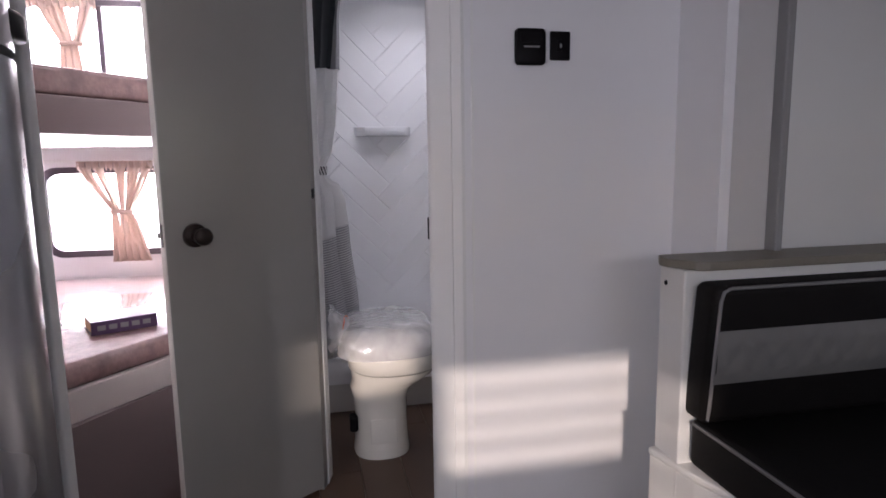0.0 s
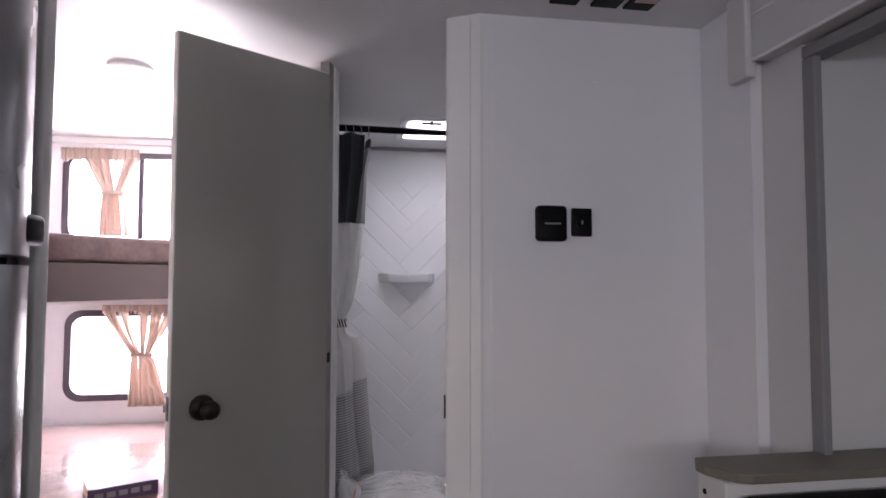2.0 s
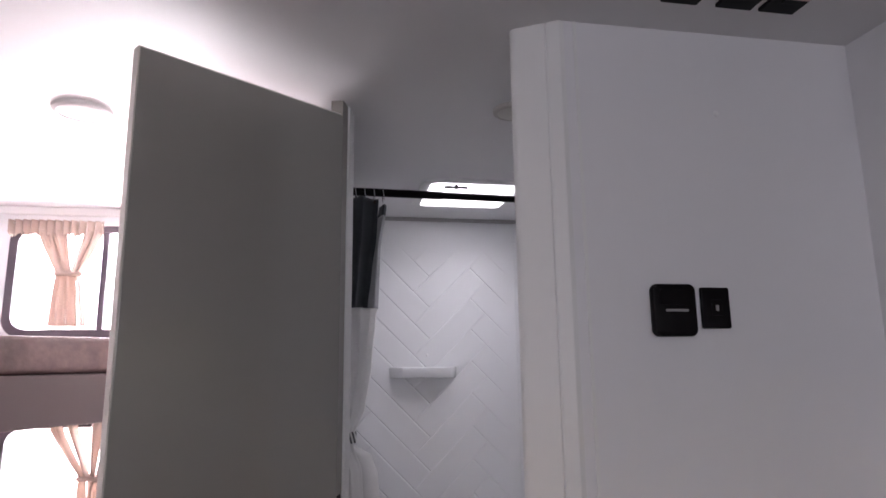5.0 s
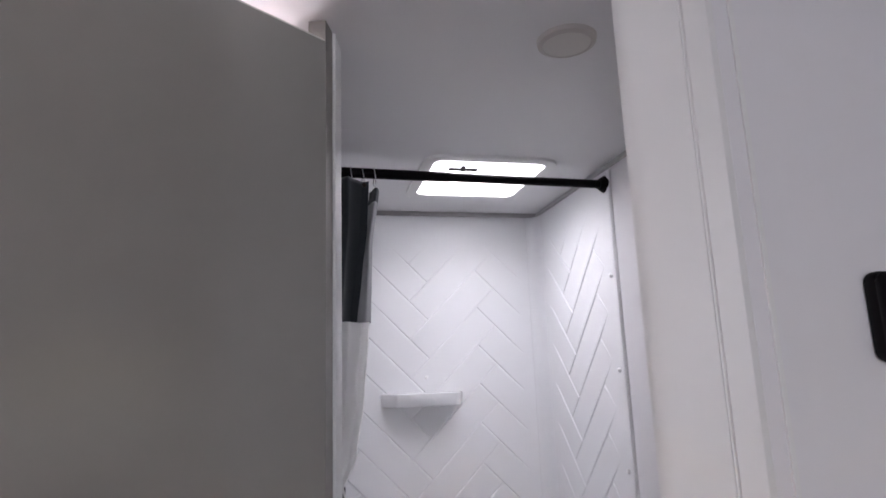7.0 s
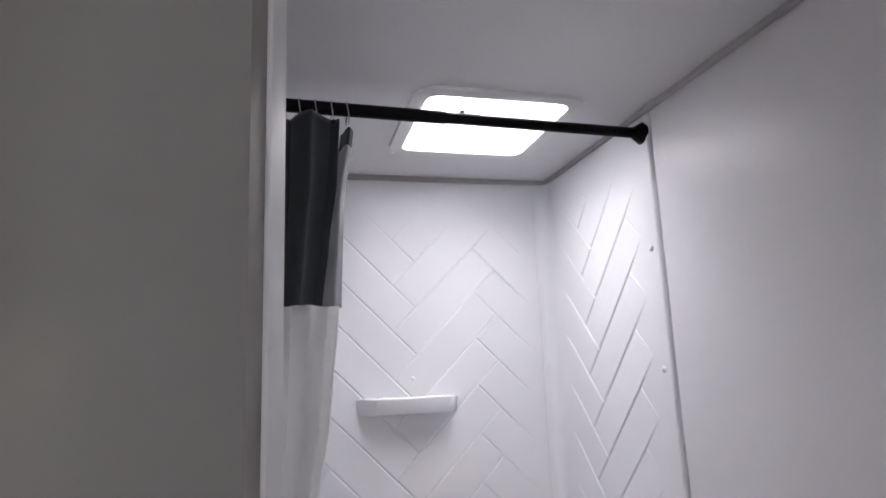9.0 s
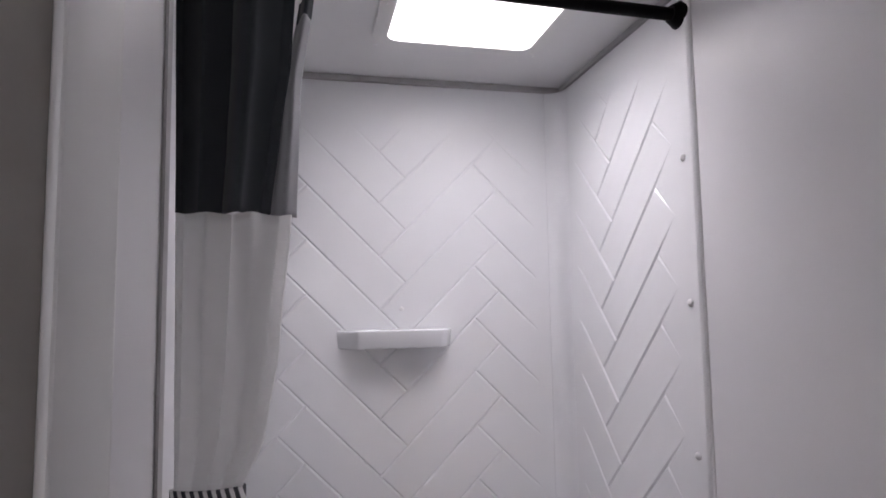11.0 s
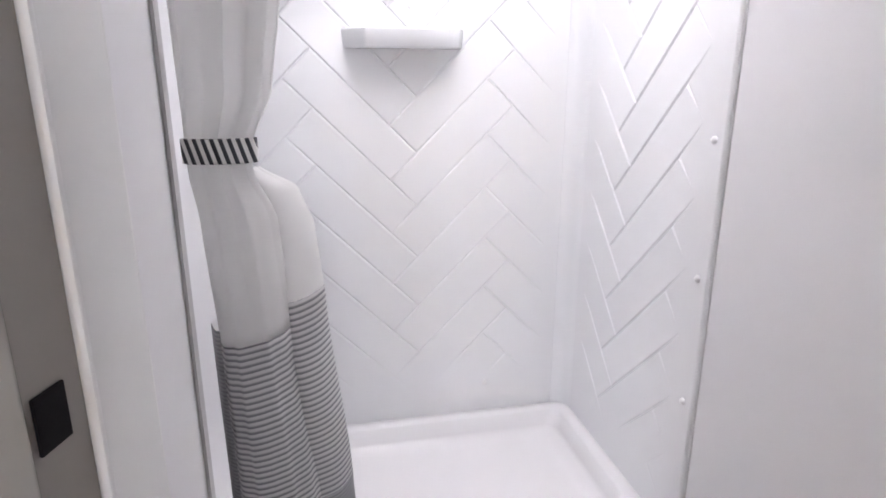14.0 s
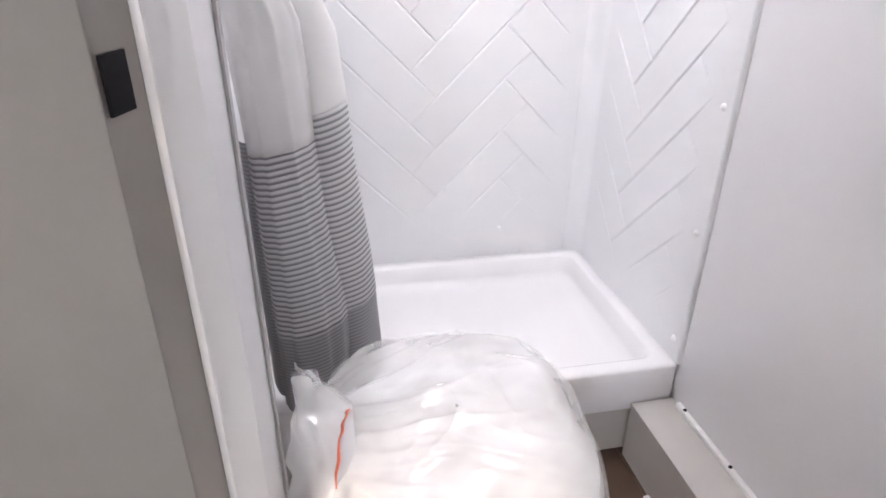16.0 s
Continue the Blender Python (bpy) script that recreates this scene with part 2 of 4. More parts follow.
def bm_prism(pts, z0, z1, bevel=0.0, seg=2, bm=None, vertical_only=False):
    """An upright prism over a plan outline."""
    own = bmesh.new()
    low = [own.verts.new((x, y, z0)) for x, y in pts]
    top = [own.verts.new((x, y, z1)) for x, y in pts]
    own.faces.new(low[::-1])
    own.faces.new(top)
    for i in range(len(pts)):
        j = (i + 1) % len(pts)
        own.faces.new((low[i], low[j], top[j], top[i]))
    bmesh.ops.recalc_face_normals(own, faces=own.faces)
    if bevel:
        es = [e for e in own.edges if not vertical_only or abs(e.verts[0].co.z - e.verts[1].co.z) > 0.001]
        bmesh.ops.bevel(own, geom=es, offset=bevel, segments=seg, affect="EDGES", profile=0.5)
    return merge(bm, own)


def bm_loft(rings, close=True, bm=None, caps=True):
    """A skin through rings of equally many points."""
    own = bmesh.new()
    vs = [[own.verts.new(p) for p in r] for r in rings]
    for a, b in zip(vs, vs[1:]):
        n = len(a)
        for i in range(n if close else n - 1):
            j = (i + 1) % n
            own.faces.new((a[i], a[j], b[j], b[i]))
    if caps and close:
        own.faces.new(vs[0][::-1])
        own.faces.new(vs[-1])
    return merge(bm, own)


def bm_tube(path, r, n=10, bm=None):
    """A round bar along a path; r may be a list of radii."""
    rings = []
    path = [Vector(p) for p in path]
    for i, p in enumerate(path):
        d = (path[min(i + 1, len(path) - 1)] - path[max(i - 1, 0)]).normalized()
        a = d.orthogonal().normalized() if i == 0 else (last - d * last.dot(d)).normalized()
        last = a
        b = d.cross(a)
        rad = r[i] if isinstance(r, (list, tuple)) else r
        rings.append([p + rad * (math.cos(t) * a + math.sin(t) * b) for t in [2 * math.pi * k / n for k in range(n)]])
    return bm_loft(rings, bm=bm)


def bm_lathe(profile, origin, axis, n=24, bm=None):
    """Turns rows of (along, radius) about an axis through origin."""
    axis, origin = Vector(axis).normalized(), Vector(origin)
    a = axis.orthogonal().normalized()
    b = axis.cross(a)
    return bm_loft([[origin + axis * s + max(r, 1e-4) * (math.cos(t) * a + math.sin(t) * b) for t in [2 * math.pi * k / n for k in range(n)]]
                    for s, r in profile], bm=bm)


def rounded(x0, x1, z0, z1, r, n=6):
    """Outline of a rectangle with rounded corners."""
    out = []
    for cx, cz, a0 in ((x1 - r, z1 - r, 0), (x0 + r, z1 - r, 90), (x0 + r, z0 + r, 180), (x1 - r, z0 + r, 270)):
        out += [(cx + r * math.cos(radians(a0 + 90 * k / n)), cz + r * math.sin(radians(a0 + 90 * k / n))) for k in range(n + 1)]
    return out


def bm_plate(pts, y0, y1, bevel=0.0, seg=2, bm=None):
    """A plate standing on a wall square to y: outline of (x, z), from y0 to y1."""
    own = bm_prism(pts, y0, y1, bevel, seg)
    for v in own.verts:
        v.co = Vector((v.co.x, v.co.z, v.co.y))
    return merge(bm, own)


def wall_with_holes(axis, at0, at1, u0, u1, z0, z1, holes, bm=None):
    """A wall square to an axis, cut round rectangular openings (u0, u1, z0, z1) into butted blocks."""
    us = sorted({u0, u1, *[h[0] for h in holes], *[h[1] for h in holes]})
    zs = sorted({z0, z1, *[h[2] for h in holes], *[h[3] for h in holes]})
    own = bm or bmesh.new()

    def solid(i, j):
        if not (0 <= i < len(us) - 1 and 0 <= j < len(zs) - 1):
            return False
        cu, cz = (us[i] + us[i + 1]) / 2, (zs[j] + zs[j + 1]) / 2
        return not any(h[0] < cu < h[1] and h[2] < cz < h[3] for h in holes)

    def P(u, d, z):
        return (d, u, z) if axis == "x" else (u, d, z)

    def quad(*ps):
        own.faces.new([own.verts.new(p) for p in ps])

    for i in range(len(us) - 1):
        for j in range(len(zs) - 1):
            if not solid(i, j):
                continue
            a, b, c, d = us[i], us[i + 1], zs[j], zs[j + 1]
            quad(P(a, at0, c), P(b, at0, c), P(b, at0, d), P(a, at0, d))
            quad(P(a, at1, c), P(a, at1, d), P(b, at1, d), P(b, at1, c))
            for (ii, jj), (p, q) in {(i - 1, j): ((a, c), (a, d)), (i + 1, j): ((b, c), (b, d)), (i, j - 1): ((a, c), (b, c)), (i, j + 1): ((a, d), (b, d))}.items():
                if not solid(ii, jj):
                    quad(P(p[0], at0, p[1]), P(q[0], at0, q[1]), P(q[0], at1, q[1]), P(p[0], at1, p[1]))
    bmesh.ops.remove_doubles(own, verts=own.verts, dist=0.0001)
    return own


H = 1.96  # ceiling height

# ---- the shell ----
ground = solo("ground", bm_box(-400, 400, -400, 400, -0.75, -0.65), GROUND, "pale dry grass reaching to the horizon", "ground", kind="structure")
floor = solo("floor", bm_box(-1.95, 1.66, -2.40, 3.0, -0.06, -0.004), BOXLAM, "dark wood-look vinyl plank floor", "floor", kind="structure")
HATCH = (-0.082, 0.258, 2.405, 2.752)
ceil_bm = bmesh.new()
for x0, x1, y0, y1 in ((-1.95, HATCH[0], -2.40, 3.0), (HATCH[1], 1.66, -2.40, 3.0), (HATCH[0], HATCH[1], -2.40, HATCH[2]), (HATCH[0], HATCH[1], HATCH[3], 3.0)):
    bm_box(x0, x1, y0, y1, H, H + 0.05, bm=ceil_bm)
ceiling = solo("ceiling", ceil_bm, CEIL, "smooth white laminate caravan ceiling", "ceiling", kind="structure")
seam = solo("trim", bm_box(-0.9, 0.60, 1.068, 1.084, H - 0.003, H - 0.0005, 0.001), TRIM, "thin white joint strip across the ceiling", "trim", kind="structure")

UPPER, LOWER = (-1.68, -0.95, 1.45, 1.87), (-1.65, -0.95, 0.70, 1.095)
wall_rear = solo("wall_rear", wall_with_holes("y", 3.006, 3.05, -1.95, 0.62, -0.06, H + 0.05, [UPPER, LOWER]), WALL, "white laminate rear wall with two bunk windows", "wall", kind="structure")
wall_left = solo("wall_left", wall_with_holes("x", -1.99, -1.95, -2.44, 3.05, -0.06, H + 0.05, [(-0.81, -0.09, 0.02, 1.85)]), WALL, "white laminate side wall with an unseen opening for the fill lamp", "wall", kind="structure")
# never in view: its low slots are cut to lay sun stripes ahead
wall_front = solo("wall_front", wall_with_holes("y", -2.44, -2.40, -1.95, 1.70, -0.06, H + 0.05, [(-1.45, 0.62, 1.44, 1.70), (-1.94, -1.82, 1.40, 1.78)] + [(-1.39, -0.72, 0.99 + 0.079 * k, 1.052 + 0.079 * k) for k in range(4)] + [(-1.93, -1.56, 1.14 + 0.079 * k, 1.202 + 0.079 * k) for k in range(3)]), WALL, "unseen white laminate front wall with a wide window and sun slots", "wall", kind="structure")
wall_right = solo("wall_right", wall_with_holes("x", 1.66, 1.70, -2.40, 1.05, -0.06, H + 0.05, [(-0.6, 0.4, 0.98, 1.53)]), WALL, "pale slide-out side wall behind the dinette", "wall", kind="structure")
# out of view, added to keep the front window's light off the dinette side
wall_slide_end = solo("wall_slide_end", bm_box(0.66, 1.659, -0.84, -0.80, -0.06, H - 0.001), WALL, "pale end wall of the slide-out, made to darken that side", "wall", kind="structure")

# unseen boards added to stop the sun in the two lamp openings
solo("window_blind", bm_box(-1.449, 0.619, -2.43, -2.41, 1.441, 1.699), TRIM, "unseen white board blocking the sun behind the front lamp", "blind", kind="structure")
solo("window_blind", bm_box(-1.939, -1.821, -2.43, -2.41, 1.401, 1.779), TRIM, "unseen white board blocking the sun behind the corner lamp", "blind", kind="structure")

# partition with the control panel, and the corner profile at the doorway
wall_partition = solo("wall_partition", bm_box(0.002, 0.70, 1.338, 1.366, -0.02, H), WALL, "plain white laminate partition wall", "wall", kind="structure")
wall_side = solo("wall_side", bm_box(0.618, 0.70, 1.135, 1.338, -0.02, H), WALL, "narrow white side wall beside the slide-out", "wall", kind="structure")
wall_opening = solo("wall_opening", bm_box(0.648, 0.70, 0.999, 1.134, -0.02, H), SHADELAM, "edge of the slide-out opening, greyed for its shade", "wall", kind="structure")
wall_slide = solo("wall_slide", bm_box(0.701, 1.66, 1.0, 1.05, -0.02, H), SHADELAM, "pale end wall of the slide-out, made to darken that side", "wall", kind="structure")
joint = solo("trim", bm_prism([(0.020, 1.3355), (0.026, 1.3355), (0.026, 1.338), (0.020, 1.338)], 0, H), TRIM, "thin white joint strip on the partition", "trim", kind="structure")

wall_bath_right = solo("wall_bath_right", bm_box(0.449, 0.62, 1.366, 3.006, -0.02, H), WALL, "plain warm white bathroom side wall", "wall", kind="structure")
wall_bath_left = solo("wall_bath_left", bm_box(-0.49, -0.462, 2.031, 3.006, -0.02, H), WALL, "white bathroom wall behind the curtain", "wall", kind="structure")


GROOVED = [(0.0, 0.0), (0.03, 0.45), (0.08, 0.75), (0.13, 0.88), (0.18, 0.9), (0.655, 0.9), (0.672, 0.5), (0.688, 0.5), (0.705, 0.9), (0.93, 0.85), (1.0, 0.0)]
BEADED = [(0.0, 0.0), (0.04, 0.6), (0.10, 0.78), (0.60, 0.78), (0.70, 0.70), (0.80, 0.58), (0.885, 0.45), (0.91, 0.7), (0.94, 0.85), (0.97, 0.75), (1.0, 0.0)]


def profile_post(name, a, b, bulge, label, outline, depth=0.03):
    """A rounded door-frame extrusion whose face runs from a to b."""
    a, b = Vector((*a, 0)), Vector((*b, 0))
    d = (b - a).normalized()
    nrm = Vector((d.y, -d.x, 0)) * (1 if bulge > 0 else -1)
    L = (b - a).length
    shape = [(0.0, -depth)] + outline + [(1.0, -depth)]
    pts = []
    for s, h in shape:
        off = h if h < 0 and h == -depth else h * abs(bulge)
        q = a + d * (s * L) + nrm * off
        pts.append((q.x, q.y))
    return solo(name, bm_prism(pts, -0.01, H), TRIM, label, "door frame", kind="structure", smooth=40)


profile_post("door_frame_strike", (-0.088, 1.392), (0.002, 1.3385), 0.008, "white rounded door frame profile on the latch side", GROOVED)
profile_post("door_frame_hinge", (-0.376, 1.873), (-0.391, 1.802), -0.006, "white rounded door frame profile on the hinge side", BEADED)
reveal = solo("door_jamb", bm_prism([(-0.391, 1.801), (-0.404, 1.764), (-0.432, 1.774), (-0.414, 1.812)], -0.01, H), JAMB, "taupe door jamb on the hinge side", "door frame", kind="structure")
backing = solo("wall_jamb", bm_prism([(-0.394, 1.806), (-0.380, 1.870), (-0.380, 2.03), (-0.49, 2.03), (-0.49, 1.85), (-0.42, 1.81)], -0.015, H - 0.001), WALL, "short wall behind the door hinge", "wall", kind="structure")
# added strip: its grey draws the dark shadow line between post and curtain
solo("trim", bm_box(-0.3795, -0.3765, 2.016, 2.034, 0.0, H - 0.001), GREYTRIM, "thin grey strip drawing the shadow gap where the hinge wall ends", "trim", kind="structure")
strike_wall = solo("wall_latch", bm_prism([(-0.078, 1.394), (-0.04, 1.367), (0.446, 1.367), (0.446, 1.392)], -0.015, H - 0.001), WALL, "short wall behind the latch side of the doorway", "wall", kind="structure")

# ---- door ----
O = Vector((-0.4015, 1.7625, 0))
along = Vector((-0.792 + 0.410, 1.478 - 1.757, 0)).normalized()
face = Vector((-along.y, along.x, 0))
if face.y > 0:
    face = -face


def on_door(s, out, z):
    p = O + along * s + face * out
    return Vector((p.x, p.y, z))


DW, DT, DTOP = 0.479, 0.028, 1.922


def bm_on_door(s0, s1, o0, o1, z0, z1, bevel=0.0):
    bm = bm_box(s0, s1, o0, o1, z0, z1, bevel)
    for v in bm.verts:
        v.co = on_door(*v.co)
    return bm


door = thing("door_1", "open pale grey laminate bathroom door", "door", kind="structure", at=(O.x, O.y, 0))
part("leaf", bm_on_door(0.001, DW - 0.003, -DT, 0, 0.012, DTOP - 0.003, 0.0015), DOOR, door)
part("edge_band", bm_on_door(DW - 0.003, DW, -DT + 0.001, -0.001, 0.012, DTOP - 0.003, 0.0006), EDGE, door, "pale edge band")
part("top_band", bm_on_door(0.004, DW, -DT + 0.001, -0.001, DTOP - 0.003, DTOP, 0.0006), EDGE, door, "pale top edge band")
for side_, name in ((1, "inner_knob"), (-1, "outer_knob")):
    base = on_door(0.396, 0 if side_ > 0 else -DT, 0.925)
    part(name, bm_lathe([(0, 0.0), (0, 0.034), (0.004, 0.0345), (0.012, 0.032), (0.017, 0.018), (0.032, 0.0145), (0.038, 0.019), (0.046, 0.0235),
                         (0.058, 0.0245), (0.067, 0.021), (0.072, 0.013), (0.073, 0.0)], base, face * side_), BRONZE, door, "dark bronze round knob", smooth=50)
part("latch_plate", bm_on_door(DW, DW + 0.0015, -0.022, -0.006, 0.90, 0.962, 0.0005), BRONZE, door, "dark latch plate")
part("latch_bolt", bm_on_door(DW + 0.0015, DW + 0.011, -0.018, -0.010, 0.924, 0.940, 0.001), CHROME, door, "latch bolt")
h = part("hinge", bm_prism([(-0.4022, 1.7665), (-0.3955, 1.788), (-0.3935, 1.7875), (-0.4002, 1.766)], 1.004, 1.036, 0.0006), BLACK, door, "black hinge leaf")
part("hinge_pin", bm_tube([(-0.4075, 1.7655, 0.978), (-0.4075, 1.7655, 1.046)], 0.004, 8), BLACK, h)
solo("strike_plate", bm_prism([(-0.0925, 1.3935), (-0.0785, 1.4015), (-0.0775, 1.400), (-0.0915, 1.392)], 0.905, 0.965, 0.0004), BLACK, "black strike plate on the white door frame", "strike plate")

# ---- control panel and switches ----
panel = thing("control_panel", "black rounded control panel on the partition wall", "control panel", at=(0.18, 1.338, 1.41))
part("body", bm_plate(rounded(0.1375, 0.221, 1.3645, 1.4575, 0.012), 1.322, 1.338, 0.004), BLACK, panel, smooth=40)
part("screen", bm_plate(rounded(0.150, 0.208, 1.420, 1.447, 0.004), 1.3205, 1.3225), BLACK, panel, "glossy dark screen")
part("lettering", bm_box(0.160, 0.203, 1.3208, 1.322, 1.408, 1.4125), PRINT, panel, "small pale bar of lettering")
switch = thing("wall_switch", "small black switch plate beside the control panel", "switch", at=(0.264, 1.338, 1.415))
part("plate", bm_plate(rounded(0.236, 0.292, 1.3785, 1.4525, 0.004), 1.330, 1.338, 0.002), BLACK, switch, smooth=40)
part("rocker", bm_box(0.2535, 0.2745, 1.327, 1.330, 1.402, 1.430, 0.001), BLACK, switch)
part("mark", bm_box(0.261, 0.2665, 1.3262, 1.327, 1.410, 1.420), PRINT, switch, "tiny pale mark")
solo("screw", bm_lathe([(0, 0.0), (0, 0.006), (0.002, 0.005), (0.0035, 0.0)], (0.306, 1.338, 1.792), (0, -1, 0), 12), SCREW, "small white screw cap high on the partition", "screw", smooth=40)

for x0, x1, lab in ((0.146, 0.217, ""), (0.254, 0.325, ""), (0.341, 0.412, "pink")):
    sw = thing("ceiling_switch", "black switch plate on the ceiling" + (" with a pink label" if lab else ""), "switch", "switch plates on the ceiling", at=((x0 + x1) / 2, 1.182, H))
    part("plate", bm_box(x0, x1, 1.124, 1.240, H - 0.008, H, 0.002), BLACK, sw)
    part("rocker", bm_box(x0 + 0.02, x1 - 0.02, 1.156, 1.206, H - 0.011, H - 0.008, 0.001), BLACK, sw)
    if lab:
        part("label", bm_box(x0 + 0.007, x1 - 0.007, 1.140, 1.190, H - 0.0122, H - 0.0112), PINK, sw, "pink printed label")
    else:
        part("mark", bm_box(x0 + 0.027, x1 - 0.027, 1.176, 1.181, H - 0.0118, H - 0.011), PRINT, sw, "tiny pale mark")

# ---- slide-out surround and dinette ----
pelmet = thing("pelmet", "pale laminate pelmet over the slide-out", "pelmet", at=(0.64, 0, H))
part("board", bm_box(0.602, 0.70, -2.40, 1.104, 1.787, H, 0.002), SHADELAM, pelmet)
part("lower_lip", bm_box(0.599, 0.606, -2.40, 1.104, 1.783, 1.791, 0.002), TRIM, pelmet)
part("bead", bm_box(0.600, 0.603, -2.40, 1.104, 1.893, 1.898, 0.001), TRIM, pelmet)
part("end_block", bm_box(0.588, 0.617, 1.106, 1.180, 1.748, H, 0.006), SHADELAM, pelmet)
seal = thing("slide_out_seal", "dark grey rubber seal round the slide-out opening", "seal", at=(0.66, 0.95, 0))
part("upright", bm_box(0.644, 0.664, 0.962, 0.9985, 0.0, 1.752, 0.004), RUBBER, seal)
part("top", bm_box(0.644, 0.70, -2.40, 0.9985, 1.753, 1.780, 0.004), RUBBER, seal)

bench = thing("dinette_bench", "white dinette bench with a greyed oak top edge", "bench", at=(0.36, 0.95, 0))
part("back_panel", bm_box(0.366, 1.64, 0.888, 0.982, 0.0, 0.880, 0.004), DINE, bench)
part("top_edge", bm_prism([(0.350, 0.962), (0.352, 0.935), (0.386, 0.880), (0.41, 0.868), (1.64, 0.868), (1.64, 0.992), (0.366, 0.992)], 0.8805, 0.900, 0.003), CAP, bench, "greyed oak top edge")
part("screw_cap", bm_lathe([(0, 0), (0, 0.006), (0.002, 0.005), (0.003, 0)], (0.366, 0.957, 0.842), (-1, 0, 0), 10), BLACK, bench, "dark screw cap")
part("base_box", bm_prism([(0.352, 0.978), (0.376, 0.84), (0.43, 0.68), (0.48, 0.45), (1.64, 0.45), (1.64, 0.978)], 0.0, 0.428, 0.003), DINE, bench)
part("ledge", bm_prism([(0.349, 0.980), (0.372, 0.84), (0.424, 0.68), (0.47, 0.44), (1.64, 0.44), (1.64, 0.980)], 0.4285, 0.447, 0.005, 3), DINE, bench, smooth=40)


def cushion_tilt(bm):
    for v in bm.verts:
        v.co.y += (0.852 - v.co.z) * 0.09
    return bm


seat = thing("seat_cushion", "black leatherette seat cushion with pale piping", "cushion", at=(0.6, 0.7, 0.4475))
part("pad", bm_box(0.388, 1.63, 0.46, 0.885, 0.4475, 0.557, 0.018, 4), LEATHER, seat, smooth=60)
part("piping", bm_tube([(0.3885, 0.875, 0.546), (0.3885, 0.48, 0.546), (0.405, 0.4605, 0.546), (1.62, 0.4605, 0.546)], 0.004, 6), PIPING, seat, "pale grey piping", smooth=60)
back = thing("back_cushion", "black leatherette back cushion with a pale quilted band", "cushion", at=(0.6, 0.85, 0.558))
part("pad", cushion_tilt(bm_box(0.380, 1.63, 0.800, 0.880, 0.558, 0.862, 0.020, 4)), LEATHER, back, smooth=60)
band = bmesh.new()
NX, NZ, X0, X1, Z0, Z1 = 150, 16, 0.392, 1.63, 0.652, 0.768
grid = [[band.verts.new((X0 + (X1 - X0) * i / NX, 0.7995 - 0.0085 * min(1, 4 * min(j, NZ - j) / NZ) * (0.5 + 0.5 * abs(math.sin(math.pi * (i / NX * 22 + j / NZ * 1.5)) * math.sin(math.pi * (i / NX * 22 - j / NZ * 1.5))) ** 0.5),
         Z0 + (Z1 - Z0) * j / NZ)) for j in range(NZ + 1)] for i in range(NX + 1)]
for i in range(NX):
    for j in range(NZ):
        band.faces.new((grid[i][j], grid[i + 1][j], grid[i + 1][j + 1], grid[i][j + 1]))
part("quilted_band", cushion_tilt(band), QUILT, back, "pale grey diamond-quilted band", smooth=80)
rim = [(0.394, 0.806, 0.57), (0.391, 0.800, 0.60), (0.391, 0.800, 0.83), (0.397, 0.801, 0.85), (0.412, 0.802, 0.857), (1.62, 0.802, 0.857)]
part("piping", bm_tube([(x, y - 0.001 + (0.852 - z) * 0.09, z) for x, y, z in rim], 0.004, 6), PIPING, back, "pale grey piping", smooth=60)

# ---- fridge and its end panel ----
fridge = thing("fridge", "tall silver fridge with dark recessed handles", "fridge", at=(-1.2, 0.68, 0))
part("body", bm_box(-1.50, -0.915, 0.70, 0.955, 0.02, 1.86, 0.006), BLACK, fridge)
for z0, z1 in ((0.08, 1.285), (1.30, 1.85)):
    d = part("door", bm_prism([(-0.912, 0.705), (-0.858, 0.705)] + [(-0.838 - 2.0 * (y - 0.80) ** 2, y) for y in (0.73, 0.76, 0.785, 0.81, 0.835, 0.86, 0.885, 0.905, 0.925, 0.94)] + [(-0.90, 0.948), (-0.912, 0.948)], z0, z1), STEEL, fridge, "brushed silver door", smooth=40)
    if z0 > 1:
        part("handle", bm_box(-0.872, -0.846, 0.805, 0.93, 1.318, 1.370, 0.011, 3), BLACK, d, "dark moulded handle", smooth=40)
tall = thing("fridge_end_panel", "pale laminate end panel beside the fridge", "panel", at=(-0.92, 0.99, 0))
part("panel", bm_box(-1.52, -0.905, 0.966, 0.998, 0.0, 1.875, 0.002), BUNKRAIL, tall)
part("edge_post", bm_box(-0.905, -0.872, 0.960, 1.002, 0.0, 1.875, 0.006, 3), TRIM, tall, "rounded white edge post", smooth=40)
part("screw_cap", bm_lathe([(0, 0), (0, 0.005), (0.002, 0.004), (0.003, 0)], (-0.872, 0.985, 1.80), (1, 0, 0), 10), SCREW, tall)
part("top_rail", bm_box(-1.52, -0.905, 0.70, 0.965, 1.877, 1.90, 0.004), BUNKBOARD, tall, "dark top rail")

# ---- bunks ----
F0, FD = Vector((-1.07, 1.56)), Vector((0.21, 0.27)).normalized()


def bunk_outline(inset=0.0):
    n = Vector((-FD.y, FD.x))
    a, b = F0 - FD * 0.27 + n * inset, F0 + FD * 0.70 + n * inset
    return [(-1.945 + inset, a.y), (a.x, a.y), (b.x, b.y), (-0.495 - inset, b.y + 0.06), (-0.495 - inset, 2.998), (-1.945 + inset, 2.998)]


